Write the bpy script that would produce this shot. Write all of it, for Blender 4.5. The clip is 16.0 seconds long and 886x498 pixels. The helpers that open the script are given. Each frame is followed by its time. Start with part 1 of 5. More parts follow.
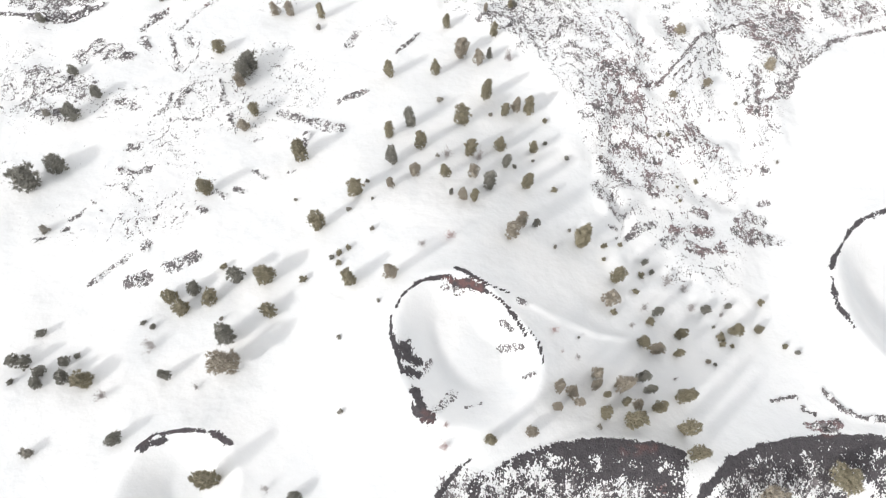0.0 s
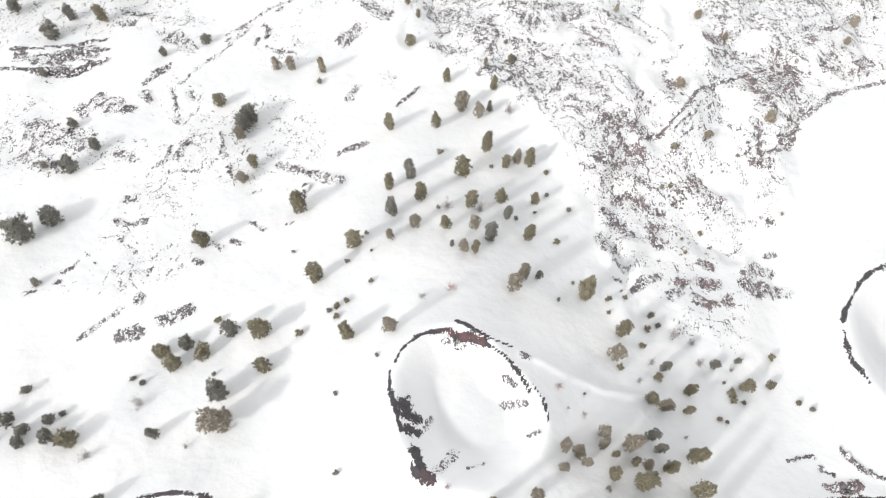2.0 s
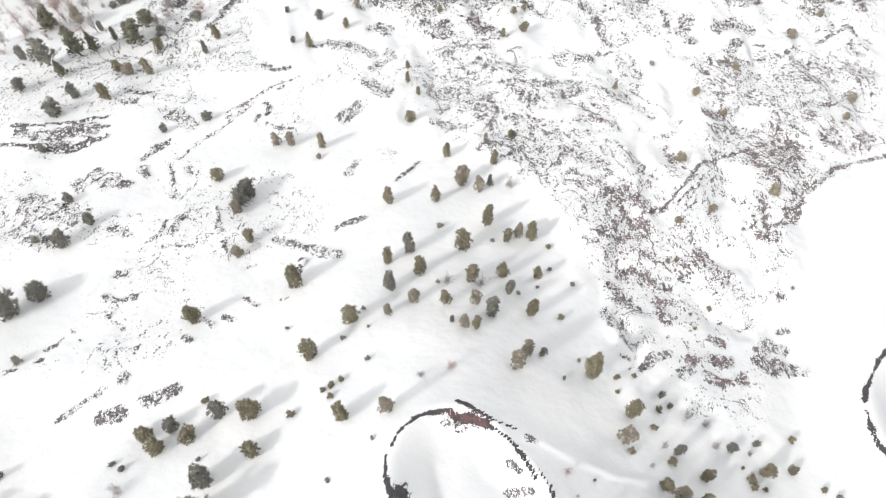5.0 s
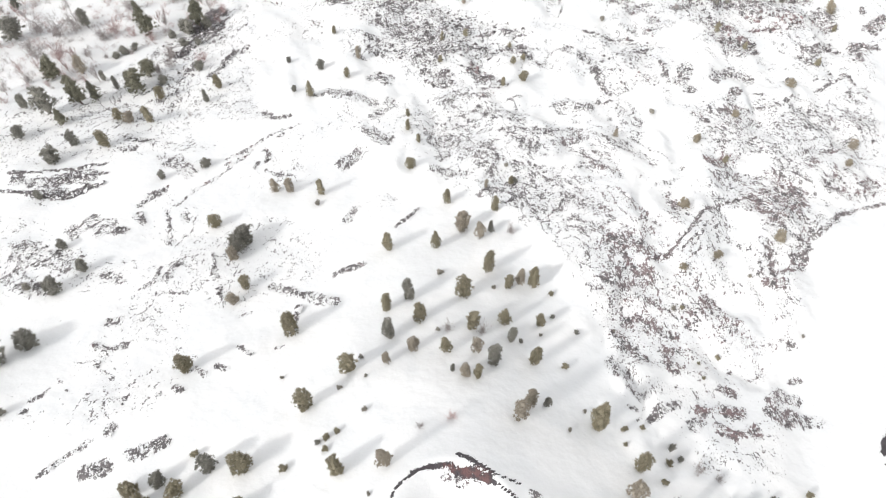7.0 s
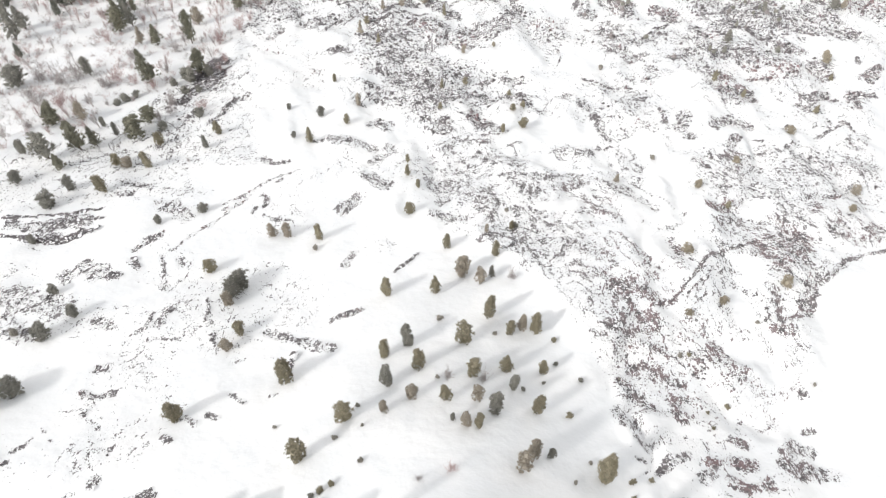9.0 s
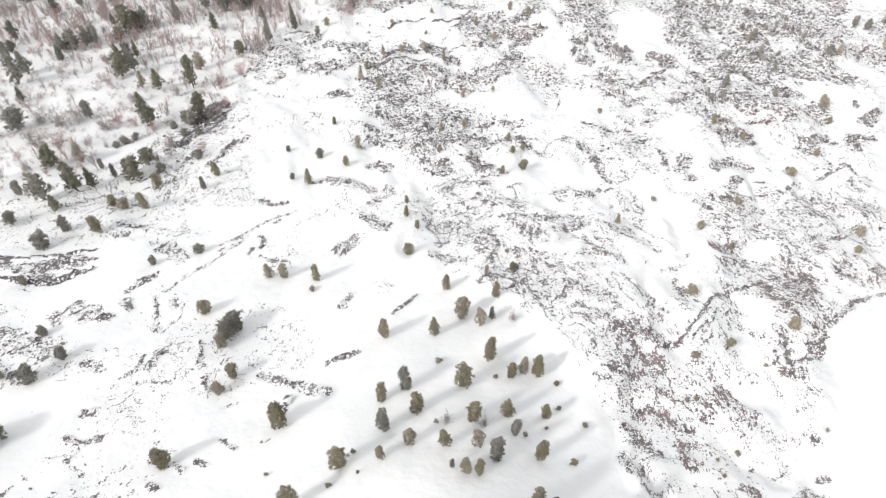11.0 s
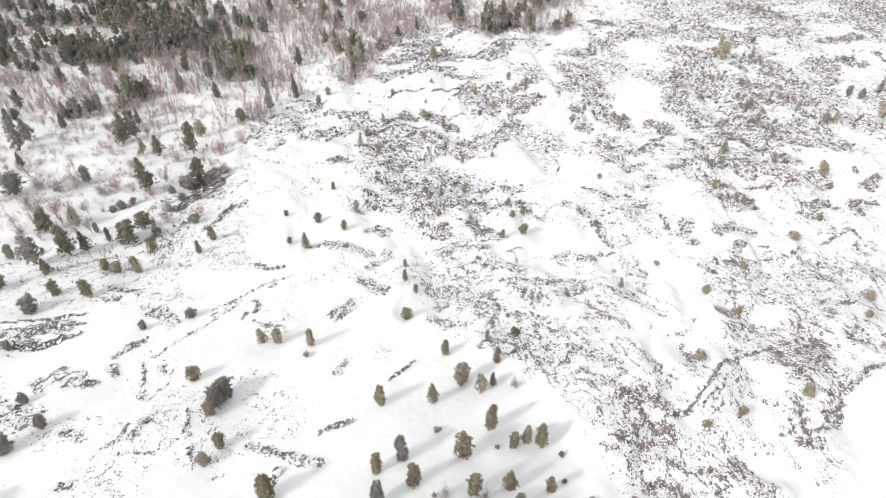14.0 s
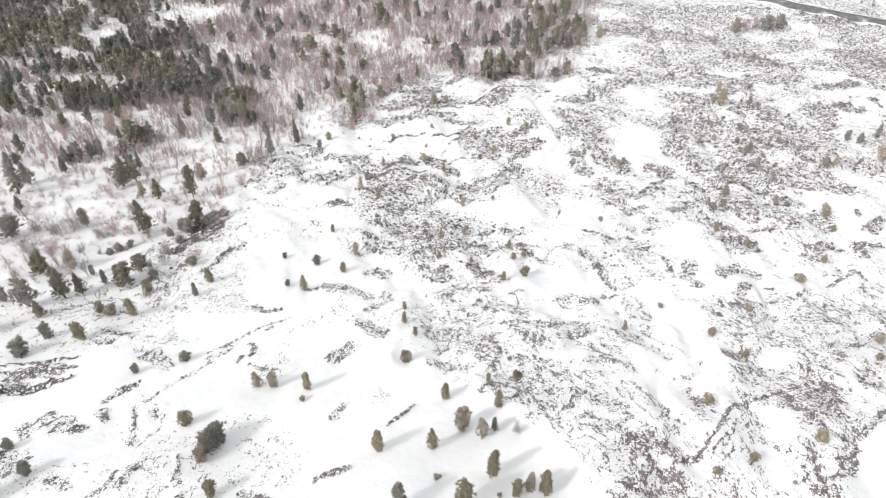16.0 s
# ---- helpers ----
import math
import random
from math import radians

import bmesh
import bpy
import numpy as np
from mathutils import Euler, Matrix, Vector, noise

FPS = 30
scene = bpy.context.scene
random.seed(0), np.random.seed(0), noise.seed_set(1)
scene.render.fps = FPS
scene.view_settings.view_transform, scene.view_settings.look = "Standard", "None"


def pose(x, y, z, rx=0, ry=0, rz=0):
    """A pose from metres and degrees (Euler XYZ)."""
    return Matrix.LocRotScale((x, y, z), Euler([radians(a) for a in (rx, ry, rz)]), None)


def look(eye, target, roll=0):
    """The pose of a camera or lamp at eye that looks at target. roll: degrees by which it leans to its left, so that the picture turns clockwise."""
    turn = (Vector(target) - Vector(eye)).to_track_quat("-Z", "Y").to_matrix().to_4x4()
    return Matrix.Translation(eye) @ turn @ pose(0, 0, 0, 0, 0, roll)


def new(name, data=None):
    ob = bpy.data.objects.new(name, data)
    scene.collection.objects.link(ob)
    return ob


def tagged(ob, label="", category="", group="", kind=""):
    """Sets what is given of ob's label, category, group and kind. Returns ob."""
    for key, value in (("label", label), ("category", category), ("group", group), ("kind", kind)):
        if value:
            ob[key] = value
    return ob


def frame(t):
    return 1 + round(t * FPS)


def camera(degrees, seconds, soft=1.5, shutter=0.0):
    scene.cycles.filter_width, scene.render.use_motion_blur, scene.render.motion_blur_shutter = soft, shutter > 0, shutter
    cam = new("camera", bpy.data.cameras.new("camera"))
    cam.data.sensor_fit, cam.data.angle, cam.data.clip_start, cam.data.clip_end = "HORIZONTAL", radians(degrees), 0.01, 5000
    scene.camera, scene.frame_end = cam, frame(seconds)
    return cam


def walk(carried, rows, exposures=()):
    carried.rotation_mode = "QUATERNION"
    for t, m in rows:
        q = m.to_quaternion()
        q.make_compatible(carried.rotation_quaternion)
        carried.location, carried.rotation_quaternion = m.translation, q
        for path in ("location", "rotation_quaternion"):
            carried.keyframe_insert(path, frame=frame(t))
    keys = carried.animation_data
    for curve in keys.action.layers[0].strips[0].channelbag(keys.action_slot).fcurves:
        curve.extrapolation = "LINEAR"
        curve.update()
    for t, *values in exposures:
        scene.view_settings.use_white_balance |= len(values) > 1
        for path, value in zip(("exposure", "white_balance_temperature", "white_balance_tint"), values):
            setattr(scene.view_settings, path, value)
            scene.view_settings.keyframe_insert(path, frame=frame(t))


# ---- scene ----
EXPOSURE = 0.955
cam = camera(64.94, 16.0, soft=1.1)
# seconds, place, degrees up, turn to the left, lean to the right
ROWS = [
    (0, 0.000, 0.000, 100.000, -72.991, 0.001, -0.461),
    (0.5, -0.049, -0.019, 99.308, -71.844, 0.051, -0.398),
    (1, -0.070, 0.069, 98.654, -70.668, 0.093, -0.336),
    (1.5, -0.064, 0.128, 97.960, -69.529, 0.138, -0.281),
    (2, -0.020, 0.270, 97.299, -68.387, 0.192, -0.234),
    (2.5, 0.029, 0.384, 96.644, -67.282, 0.236, -0.173),
    (3, 0.066, 0.555, 96.023, -66.164, 0.282, -0.108),
    (3.5, 0.108, 0.677, 95.377, -65.091, 0.338, -0.050),
    (4, 0.173, 0.896, 94.734, -63.997, 0.387, 0.013),
    (6.5, 0.365, 1.409, 91.242, -58.627, 0.614, 0.320),
    (7, 0.357, 1.612, 90.490, -57.542, 0.589, 0.291),
    (7.5, 0.354, 1.758, 89.738, -56.495, 0.562, 0.259),
    (8, 0.331, 1.902, 89.067, -55.426, 0.544, 0.232),
    (8.5, 0.339, 2.016, 88.361, -54.398, 0.522, 0.214),
    (9, 0.341, 2.172, 87.655, -53.354, 0.517, 0.200),
    (11.5, 0.571, 2.876, 84.281, -48.474, 0.529, 0.201),
    (12, 0.622, 3.096, 83.707, -47.477, 0.539, 0.225),
    (12.5, 0.655, 3.294, 83.063, -46.528, 0.551, 0.247),
    (13, 0.722, 3.547, 82.481, -45.539, 0.549, 0.238),
    (13.5, 0.756, 3.739, 81.851, -44.591, 0.541, 0.226),
    (14, 0.778, 3.952, 81.253, -43.615, 0.538, 0.222),
    (14.5, 0.781, 4.121, 80.609, -42.655, 0.558, 0.234),
    (15, 0.837, 4.323, 79.970, -41.667, 0.569, 0.247),
    (15.5, 0.888, 4.477, 79.313, -40.683, 0.576, 0.273),
    (16, 0.908, 4.641, 78.679, -39.659, 0.599, 0.295),
]
walk(cam, [(t, pose(x, y, z, 90 + pitch, 0, yaw) @ pose(0, 0, 0, 0, 0, -roll)) for t, x, y, z, pitch, yaw, roll in ROWS], [(0.0, EXPOSURE), (16.0, EXPOSURE)])

# ---- light ----
SUN_UP, SUN_X, SUN_Y = radians(38), -0.79, -0.61
sun = new("sun", bpy.data.lights.new("sun", "SUN"))
sun.data.energy, sun.data.angle, sun.data.color = 1.1, radians(4), (1.0, 0.965, 0.92)
sun.matrix_world = look((SUN_X * 100, SUN_Y * 100, 100 * math.tan(SUN_UP)), (0, 0, 0))
world = bpy.data.worlds.new("sky")
scene.world = world
world.use_nodes = True
wn = world.node_tree
sky = wn.nodes.new("ShaderNodeTexSky")
sky.sky_type, sky.sun_disc = "NISHITA", False
sky.sun_elevation, sky.sun_rotation = SUN_UP, math.atan2(SUN_X, SUN_Y)
sky.altitude, sky.air_density, sky.dust_density, sky.ozone_density = 1700, 1.0, 3.0, 0.6
haze = wn.nodes.new("ShaderNodeHueSaturation")
haze.inputs["Saturation"].default_value = 0.04
wn.links.new(sky.outputs["Color"], haze.inputs["Color"])
wn.links.new(haze.outputs["Color"], wn.nodes["Background"].inputs["Color"])
wn.nodes["Background"].inputs["Strength"].default_value = 0.15


# ---- materials ----
class Net:
    """A small writer of node materials."""

    def __init__(self, name):
        self.material = bpy.data.materials.new(name)
        self.material.use_nodes = True
        self.tree = self.material.node_tree
        self.shader = self.tree.nodes["Principled BSDF"]
        self.shader.inputs["Specular IOR Level"].default_value = 0.2

    def node(self, kind, **values):
        made = self.tree.nodes.new(kind)
        for key, value in values.items():
            if key in made.inputs:
                self.put(made.inputs[key], value)
        return made

    def put(self, socket, value):
        if isinstance(value, bpy.types.NodeSocket):
            self.tree.links.new(value, socket)
        else:
            socket.default_value = value

    def math(self, op, a, b=0.0, c=0.0):
        made = self.tree.nodes.new("ShaderNodeMath")
        made.operation = op
        for socket, value in zip(made.inputs, (a, b, c)):
            self.put(socket, value)
        return made.outputs[0]

    def step(self, value, low, high):
        made = self.tree.nodes.new("ShaderNodeMapRange")
        made.interpolation_type = "SMOOTHSTEP"
        self.put(made.inputs["Value"], value)
        made.inputs["From Min"].default_value, made.inputs["From Max"].default_value = low, high
        return made.outputs["Result"]

    def mix(self, factor, a, b):
        made = self.tree.nodes.new("ShaderNodeMix")
        made.data_type = "RGBA"
        self.put(made.inputs[0], factor)
        for socket, value in ((made.inputs[6], a), (made.inputs[7], b)):
            self.put(socket, (*value, 1) if isinstance(value, tuple) else value)
        return made.outputs[2]

    def place(self, scale=(1, 1, 1), turn=0.0):
        coords = self.tree.nodes.new("ShaderNodeTexCoord")
        mapping = self.tree.nodes.new("ShaderNodeMapping")
        mapping.inputs["Scale"].default_value = scale
        mapping.inputs["Rotation"].default_value = (0, 0, turn)
        self.tree.links.new(coords.outputs["Object"], mapping.inputs["Vector"])
        return mapping.outputs["Vector"]

    def noise(self, vector, scale, detail=4.0, rough=0.55, distort=0.0):
        made = self.node("ShaderNodeTexNoise", Scale=scale, Detail=detail, Roughness=rough, Distortion=distort)
        if vector:
            self.tree.links.new(vector, made.inputs["Vector"])
        return made.outputs["Fac"]

    def attribute(self, name):
        made = self.tree.nodes.new("ShaderNodeAttribute")
        made.attribute_name = name
        return made.outputs["Fac"]

    def bump(self, height, strength, distance):
        made = self.node("ShaderNodeBump", Strength=strength, Distance=distance, Height=height)
        self.tree.links.new(made.outputs["Normal"], self.shader.inputs["Normal"])

    def done(self, colour, rough):
        self.put(self.shader.inputs["Base Color"], (*colour, 1) if isinstance(colour, tuple) else colour)
        self.put(self.shader.inputs["Roughness"], rough)
        return self.material


def rock_colour(net, vector, red):
    """Grey-brown clinker, rusty where it is red, with pale and dark grains."""
    tone = net.noise(vector, 0.6, 3)
    grain = net.noise(vector, 5.0, 4, 0.7)
    grey = net.mix(net.step(tone, 0.35, 0.65), (0.138, 0.128, 0.132), (0.232, 0.213, 0.218))
    rust = net.mix(net.step(grain, 0.35, 0.65), (0.22, 0.152, 0.156), (0.335, 0.232, 0.235))
    mixed = net.mix(net.math("MULTIPLY", red, net.step(tone, 0.36, 0.56)), grey, rust)
    return net.mix(net.step(grain, 0.5, 0.8), mixed, (0.36, 0.335, 0.338))


def snow_material():
    net = Net("snow_over_lava")
    flat = net.place()
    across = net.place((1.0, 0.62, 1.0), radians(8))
    warp = net.noise(flat, 0.35, 3, 0.6, 0.8)
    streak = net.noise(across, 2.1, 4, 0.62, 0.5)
    fine = net.noise(net.place((1.0, 0.7, 1.0)), 4.4, 2, 0.5, 0.4)
    rough = net.math("ADD", net.math("MULTIPLY", streak, 0.6), net.math("MULTIPLY", fine, 0.5))
    rough = net.math("ADD", rough, net.math("MULTIPLY", warp, 0.24))
    share = net.attribute("lava")
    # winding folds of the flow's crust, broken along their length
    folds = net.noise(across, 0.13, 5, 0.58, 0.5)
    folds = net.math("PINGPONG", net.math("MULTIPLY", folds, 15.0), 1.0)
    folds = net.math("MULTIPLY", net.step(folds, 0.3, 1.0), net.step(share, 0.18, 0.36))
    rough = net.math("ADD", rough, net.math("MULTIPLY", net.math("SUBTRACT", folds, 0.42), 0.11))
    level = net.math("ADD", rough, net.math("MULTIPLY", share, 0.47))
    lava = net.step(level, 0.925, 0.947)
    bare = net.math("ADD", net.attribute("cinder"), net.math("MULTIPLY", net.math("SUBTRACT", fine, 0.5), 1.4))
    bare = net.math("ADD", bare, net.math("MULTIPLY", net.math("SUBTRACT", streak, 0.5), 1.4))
    bare = net.math("ADD", bare, net.math("MULTIPLY", net.math("SUBTRACT", net.noise(flat, 0.42, 3), 0.5), 2.0))
    cinder = net.math("MULTIPLY", net.step(bare, 0.46, 0.56), net.step(net.attribute("cinder"), 0.01, 0.1))
    rock = net.math("MAXIMUM", lava, cinder)
    drift = net.noise(flat, 0.09, 4, 0.5, 0.4)
    crust = net.noise(flat, 2.2, 5, 0.6)
    snow = net.mix(net.step(drift, 0.35, 0.65), (0.80, 0.81, 0.82), (0.87, 0.87, 0.87))
    snow = net.mix(net.step(crust, 0.62, 0.78), snow, (0.78, 0.775, 0.77))
    # grey of thin snow over lava, also painted for its dim shaded folds
    thin = net.math("MULTIPLY", net.step(share, 0.24, 0.55), net.step(fine, 0.42, 0.62))
    snow = net.mix(net.math("MULTIPLY", thin, 0.45), snow, (0.56, 0.55, 0.555))
    stone = rock_colour(net, flat, net.attribute("rust"))
    ash = net.mix(net.step(streak, 0.35, 0.65), (0.072, 0.067, 0.073), (0.100, 0.092, 0.098))
    ash = net.mix(net.math("MULTIPLY", net.attribute("rust"), net.step(net.noise(flat, 0.8, 4), 0.36, 0.56)), ash, (0.17, 0.10, 0.098))
    colour = net.mix(rock, snow, net.mix(cinder, stone, ash))
    height = net.math("ADD", net.math("MULTIPLY", rock, net.math("ADD", fine, 0.35)), net.math("ADD", net.math("MULTIPLY", crust, 0.12), net.math("MULTIPLY", net.noise(flat, 0.5, 3, 0.5), 0.7)))
    net.bump(height, 0.7, 0.35)
    return net.done(colour, net.math("ADD", net.math("MULTIPLY", rock, 0.3), 0.6))


def lava_material():
    net = Net("lava_rock")
    flat = net.place()
    info = net.tree.nodes.new("ShaderNodeNewGeometry")
    red = net.step(net.noise(flat, 0.045, 2), 0.56, 0.68)
    colour = rock_colour(net, flat, red)
    shade = net.math("ADD", 0.65, net.math("MULTIPLY", info.outputs["Random Per Island"], 0.6))
    hsv = net.node("ShaderNodeHueSaturation", Value=shade, Color=colour)
    # snow lies on what faces up
    normal = net.tree.nodes.new("ShaderNodeSeparateXYZ")
    net.tree.links.new(info.outputs["Normal"], normal.inputs[0])
    top = net.math("ADD", normal.outputs["Z"], net.math("MULTIPLY", net.math("SUBTRACT", net.noise(flat, 3.0, 3), 0.5), 0.9))
    colour = net.mix(net.step(top, 0.62, 0.82), hsv.outputs["Color"], (0.85, 0.85, 0.86))
    net.bump(net.noise(flat, 9.0, 5, 0.7), 0.8, 0.1)
    return net.done(colour, 0.92)


def needle_material(name, shade, sunny, tip):
    """Needles: the tint shifts from tree to tree and from tuft to tuft."""
    net = Net(name)
    one = net.tree.nodes.new("ShaderNodeObjectInfo").outputs["Random"]
    tuft = net.tree.nodes.new("ShaderNodeNewGeometry").outputs["Random Per Island"]
    where = net.place()
    blotch = net.noise(where, 3.0, 3)
    speck = net.noise(where, 17.0, 3, 0.65)
    net.bump(speck, 1.0, 0.12)
    colour = net.mix(net.math("MULTIPLY", net.math("ADD", one, blotch), 0.5), shade, sunny)
    colour = net.mix(net.math("MULTIPLY", net.step(speck, 0.48, 0.68), 0.55), colour, tip)
    colour = net.mix(net.math("MULTIPLY", net.step(tuft, 0.55, 1.0), 0.7), colour, tip)
    net.shader.inputs["Subsurface Weight"].default_value = 0.0
    return net.done(colour, 0.75)


def bark_material(name, dark, light):
    net = Net(name)
    long = net.place((6, 6, 1.5))
    colour = net.mix(net.step(net.noise(long, 2.0, 4, 0.65), 0.35, 0.65), dark, light)
    net.bump(net.noise(long, 4.0, 4), 0.6, 0.05)
    return net.done(colour, 0.9)


def road_material():
    net = Net("worn_asphalt")
    flat = net.place()
    colour = net.mix(net.step(net.noise(flat, 0.3, 4), 0.35, 0.65), (0.13, 0.13, 0.135), (0.2, 0.2, 0.205))
    colour = net.mix(net.step(net.noise(flat, 0.12, 5, 0.7), 0.56, 0.66), colour, (0.6, 0.6, 0.61))
    net.bump(net.noise(flat, 30.0, 3), 0.3, 0.02)
    return net.done(colour, 0.8)


SNOW, LAVA, ROAD = snow_material(), lava_material(), road_material()
NEEDLES = {
    "olive": needle_material("olive_needles", (0.172, 0.156, 0.113), (0.310, 0.279, 0.198), (0.494, 0.446, 0.333)),
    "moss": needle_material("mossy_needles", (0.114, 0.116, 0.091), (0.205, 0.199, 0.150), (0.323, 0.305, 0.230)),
    "dark": needle_material("dark_needles", (0.169, 0.166, 0.150), (0.270, 0.262, 0.233), (0.406, 0.391, 0.340)),
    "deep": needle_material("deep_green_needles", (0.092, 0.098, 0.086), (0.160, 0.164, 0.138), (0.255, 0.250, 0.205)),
    "brown": needle_material("browned_needles", (0.250, 0.222, 0.184), (0.395, 0.352, 0.292), (0.560, 0.505, 0.425)),
    "golden": needle_material("golden_needles", (0.270, 0.238, 0.185), (0.390, 0.345, 0.268), (0.500, 0.448, 0.358)),
    "shrub": needle_material("grey_green_foliage", (0.232, 0.218, 0.190), (0.341, 0.318, 0.280), (0.463, 0.430, 0.385)),
    "grey": needle_material("grey_twigs", (0.270, 0.245, 0.240), (0.400, 0.365, 0.355), (0.520, 0.480, 0.470)),
    "pink": needle_material("reddish_twigs", (0.340, 0.245, 0.238), (0.500, 0.375, 0.362), (0.620, 0.500, 0.485)),
}
BARK = bark_material("pine_bark", (0.07, 0.05, 0.04), (0.15, 0.11, 0.085))
BIRCH_BARK = bark_material("birch_bark", (0.34, 0.28, 0.26), (0.62, 0.55, 0.52))


# ---- terrain ----
def lattice(ix, iy, seed):
    """Repeatable pseudo-random values on whole-number points."""
    h = (ix * 374761393 + iy * 668265263 + seed * 974711) & 0x7FFFFFFF
    h = ((h ^ (h >> 13)) * 1274126177) & 0x7FFFFFFF
    return ((h ^ (h >> 16)) & 0xFFFF) / 65535.0


def vnoise(x, y, seed=0):
    """Smooth value noise, 0 to 1."""
    fx, fy = np.floor(x), np.floor(y)
    ix, iy = fx.astype(np.int64), fy.astype(np.int64)
    u, v = x - fx, y - fy
    u, v = u * u * (3 - 2 * u), v * v * (3 - 2 * v)
    a, b = lattice(ix, iy, seed), lattice(ix + 1, iy, seed)
    c, d = lattice(ix, iy + 1, seed), lattice(ix + 1, iy + 1, seed)
    return (a * (1 - u) + b * u) * (1 - v) + (c * (1 - u) + d * u) * v


def fbm(x, y, octaves=4, seed=0):
    total, gain = 0.0, 0.5
    for k in range(octaves):
        total = total + gain * (vnoise(x, y, seed + k) - 0.5)
        x, y, gain = x * 2.03 + 17.1, y * 2.03 - 9.7, gain * 0.5
    return total


def smooth(a, b, v):
    s = np.clip((v - a) / (b - a), 0, 1)
    return s * s * (3 - 2 * s)


def flank(x, y):
    """The volcano's flank: steep near the cones, easing off downhill."""
    return -93.4 * (1 - np.exp(-np.maximum(y, -200) / 250.0)) - 0.0244 * x


def lowland(x, y):
    """The flank with the broad rise that carries the craters and the hollow east of it."""
    rise = 4.5 * np.exp(-(((x + 3) / 24.0) ** 2 + ((y - 28) / 26.0) ** 2))
    return flank(x, y) + rise - 9.0 * smooth(4, 62, x) * smooth(85, 40, y)


# crater: centre, radius with its cosine and sine waves, rim height, outer width, floor depth under the rim, wall width
CRATERS = [
    (23.9, -33.4, 36.9, ((0, 0),), 1.6, 2.5, 14.0, 24.0),
    (62.5, -54.6, 59.2, ((0, 0),), 1.6, 3.0, 14.0, 24.0),
    (88.5, 27.8, 19.8, ((0, 0),), 3.2, 9.0, 6.2, 9.0),
    (-34.3, -3.9, 8.3, ((0, 0),), 2.0, 6.0, 3.4, 6.5),
    (3.8, 16.6, 11.3, ((-0.59, -0.92), (-0.53, -1.20), (0.37, -0.25)), 2.5, 8.0, 4.4, 6.5),
]


def cone(x, y, cx, cy, r0, waves, rise, outer, depth, wall):
    dx, dy = x - cx, y - cy
    a, d = np.arctan2(dy, dx), np.hypot(dx, dy)
    r = r0 + sum(c * np.cos((k + 1) * a) + s * np.sin((k + 1) * a) for k, (c, s) in enumerate(waves))
    out = d - r
    outside = rise * np.exp(-np.maximum(out, 0) / outer) - 0.0
    inside = rise - depth * smooth(0, 1, np.maximum(-out, 0) / wall)
    return np.where(out > 0, outside * smooth(4.5 * outer, 2.0 * outer, out), inside), out


def ridge(x, y, pts, width, rise):
    return rise * np.exp(-(path_distance(x, y, pts) / width) ** 2)


def path_distance(x, y, pts):
    """Distance to a broken line."""
    best = np.full(np.shape(x), 1e9)
    for (ax, ay), (bx, by) in zip(pts, pts[1:] if len(pts) > 1 else pts):
        ux, uy = bx - ax, by - ay
        s = np.clip(((x - ax) * ux + (y - ay) * uy) / max(ux * ux + uy * uy, 1e-9), 0, 1)
        best = np.minimum(best, np.hypot(x - ax - s * ux, y - ay - s * uy))
    return best


def relief(x, y):
    """Height of the snow surface, without the small roughness of the lava."""
    x, y = np.asarray(x, float), np.asarray(y, float)
    z = lowland(x, y)
    bump, held = np.zeros(np.shape(x)), np.zeros(np.shape(x), bool)
    for c in CRATERS:
        h, out = cone(x, y, *c)
        bump = np.where(out < 0, np.where(held, np.minimum(bump, h), h), np.where(held, bump, np.maximum(bump, h)))
        held = held | (out < 0)
    z = z + bump
    z = z + ridge(x, y, [(14.0, 23.2), (17.5, 21.6), (24.3, 19.3), (30.9, 18.6)], 0.6, 0.6)
    z = z + 2.2 * fbm(x / 42, y / 42, 3, 5) + 1.1 * fbm(x / 11, y / 11, 4, 9)
    return z


# ---- lava outcrops and bare cinder ----
OUTCROPS, CINDERS, DRIFTS = [], [], []


def lava(cover, radius, rust, *pts):
    """Lava that breaks through the snow along a line, with this cover and half width."""
    OUTCROPS.append((cover, radius, rust, pts))


def cinder(radius, rust, *pts):
    """Blown-clear cinder along a line."""
    CINDERS.append((radius, rust, pts))


def drift(radius, *pts):
    """Deep snow that hides the lava along a line."""
    DRIFTS.append((radius, pts))


lava(.5, 0.7, .1, (76.3, 80.8), (82.5, 86.4), (96.3, 91.3))
lava(.4, 3.8, .1, (86.6, 95.5), (94.5, 96.5))
lava(.7, 1.0, 0, (-48.8, 34.5), (-49.0, 33.4))
lava(.44, 0.7, 0, (-56.3, 26.6), (-51.3, 31.8))
lava(.56, 1.5, 0, (-50.5, 26.6), (-47.9, 27.2))
lava(.5, 1.3, 0, (-43.9, 29.7), (-40.0, 31.1))
lava(.95, 0.9, .1, (-25.4, 58.3), (-26.3, 52.8))
lava(.4, 1.3, 0, (-31.0, 63.9), (-19.7, 59.5))
lava(.7, 0.7, 0, (-20.4, 66.8), (-15.1, 69.7))
lava(.9, 0.5, 0, (-10.1, 80.1), (-5.6, 86.0))
lava(.4, 1.5, 0, (-18.6, 85.7), (-19.5, 82.3))
lava(.12, 6.7, 0, (-35.3, 56.8), (-20.4, 66.8))
lava(.6, 7.1, .4, (147.1, 343.0), (164.3, 327.6))
lava(.5, 10.1, 0, (95.6, 374.8), (140.6, 369.1))
lava(.4, 7.5, 0, (115.9, 408.5), (173.6, 421.9))
lava(.7, 8.6, 0, (209.8, 346.6), (218.7, 331.0))
lava(.75, 7.1, 0, (213.9, 403.7), (235.3, 406.5))
lava(.95, 2.4, 0, (-71.3, 158.8), (-66.1, 168.0))
lava(.95, 2.6, 0, (77.4, 312.3), (70.1, 316.5))
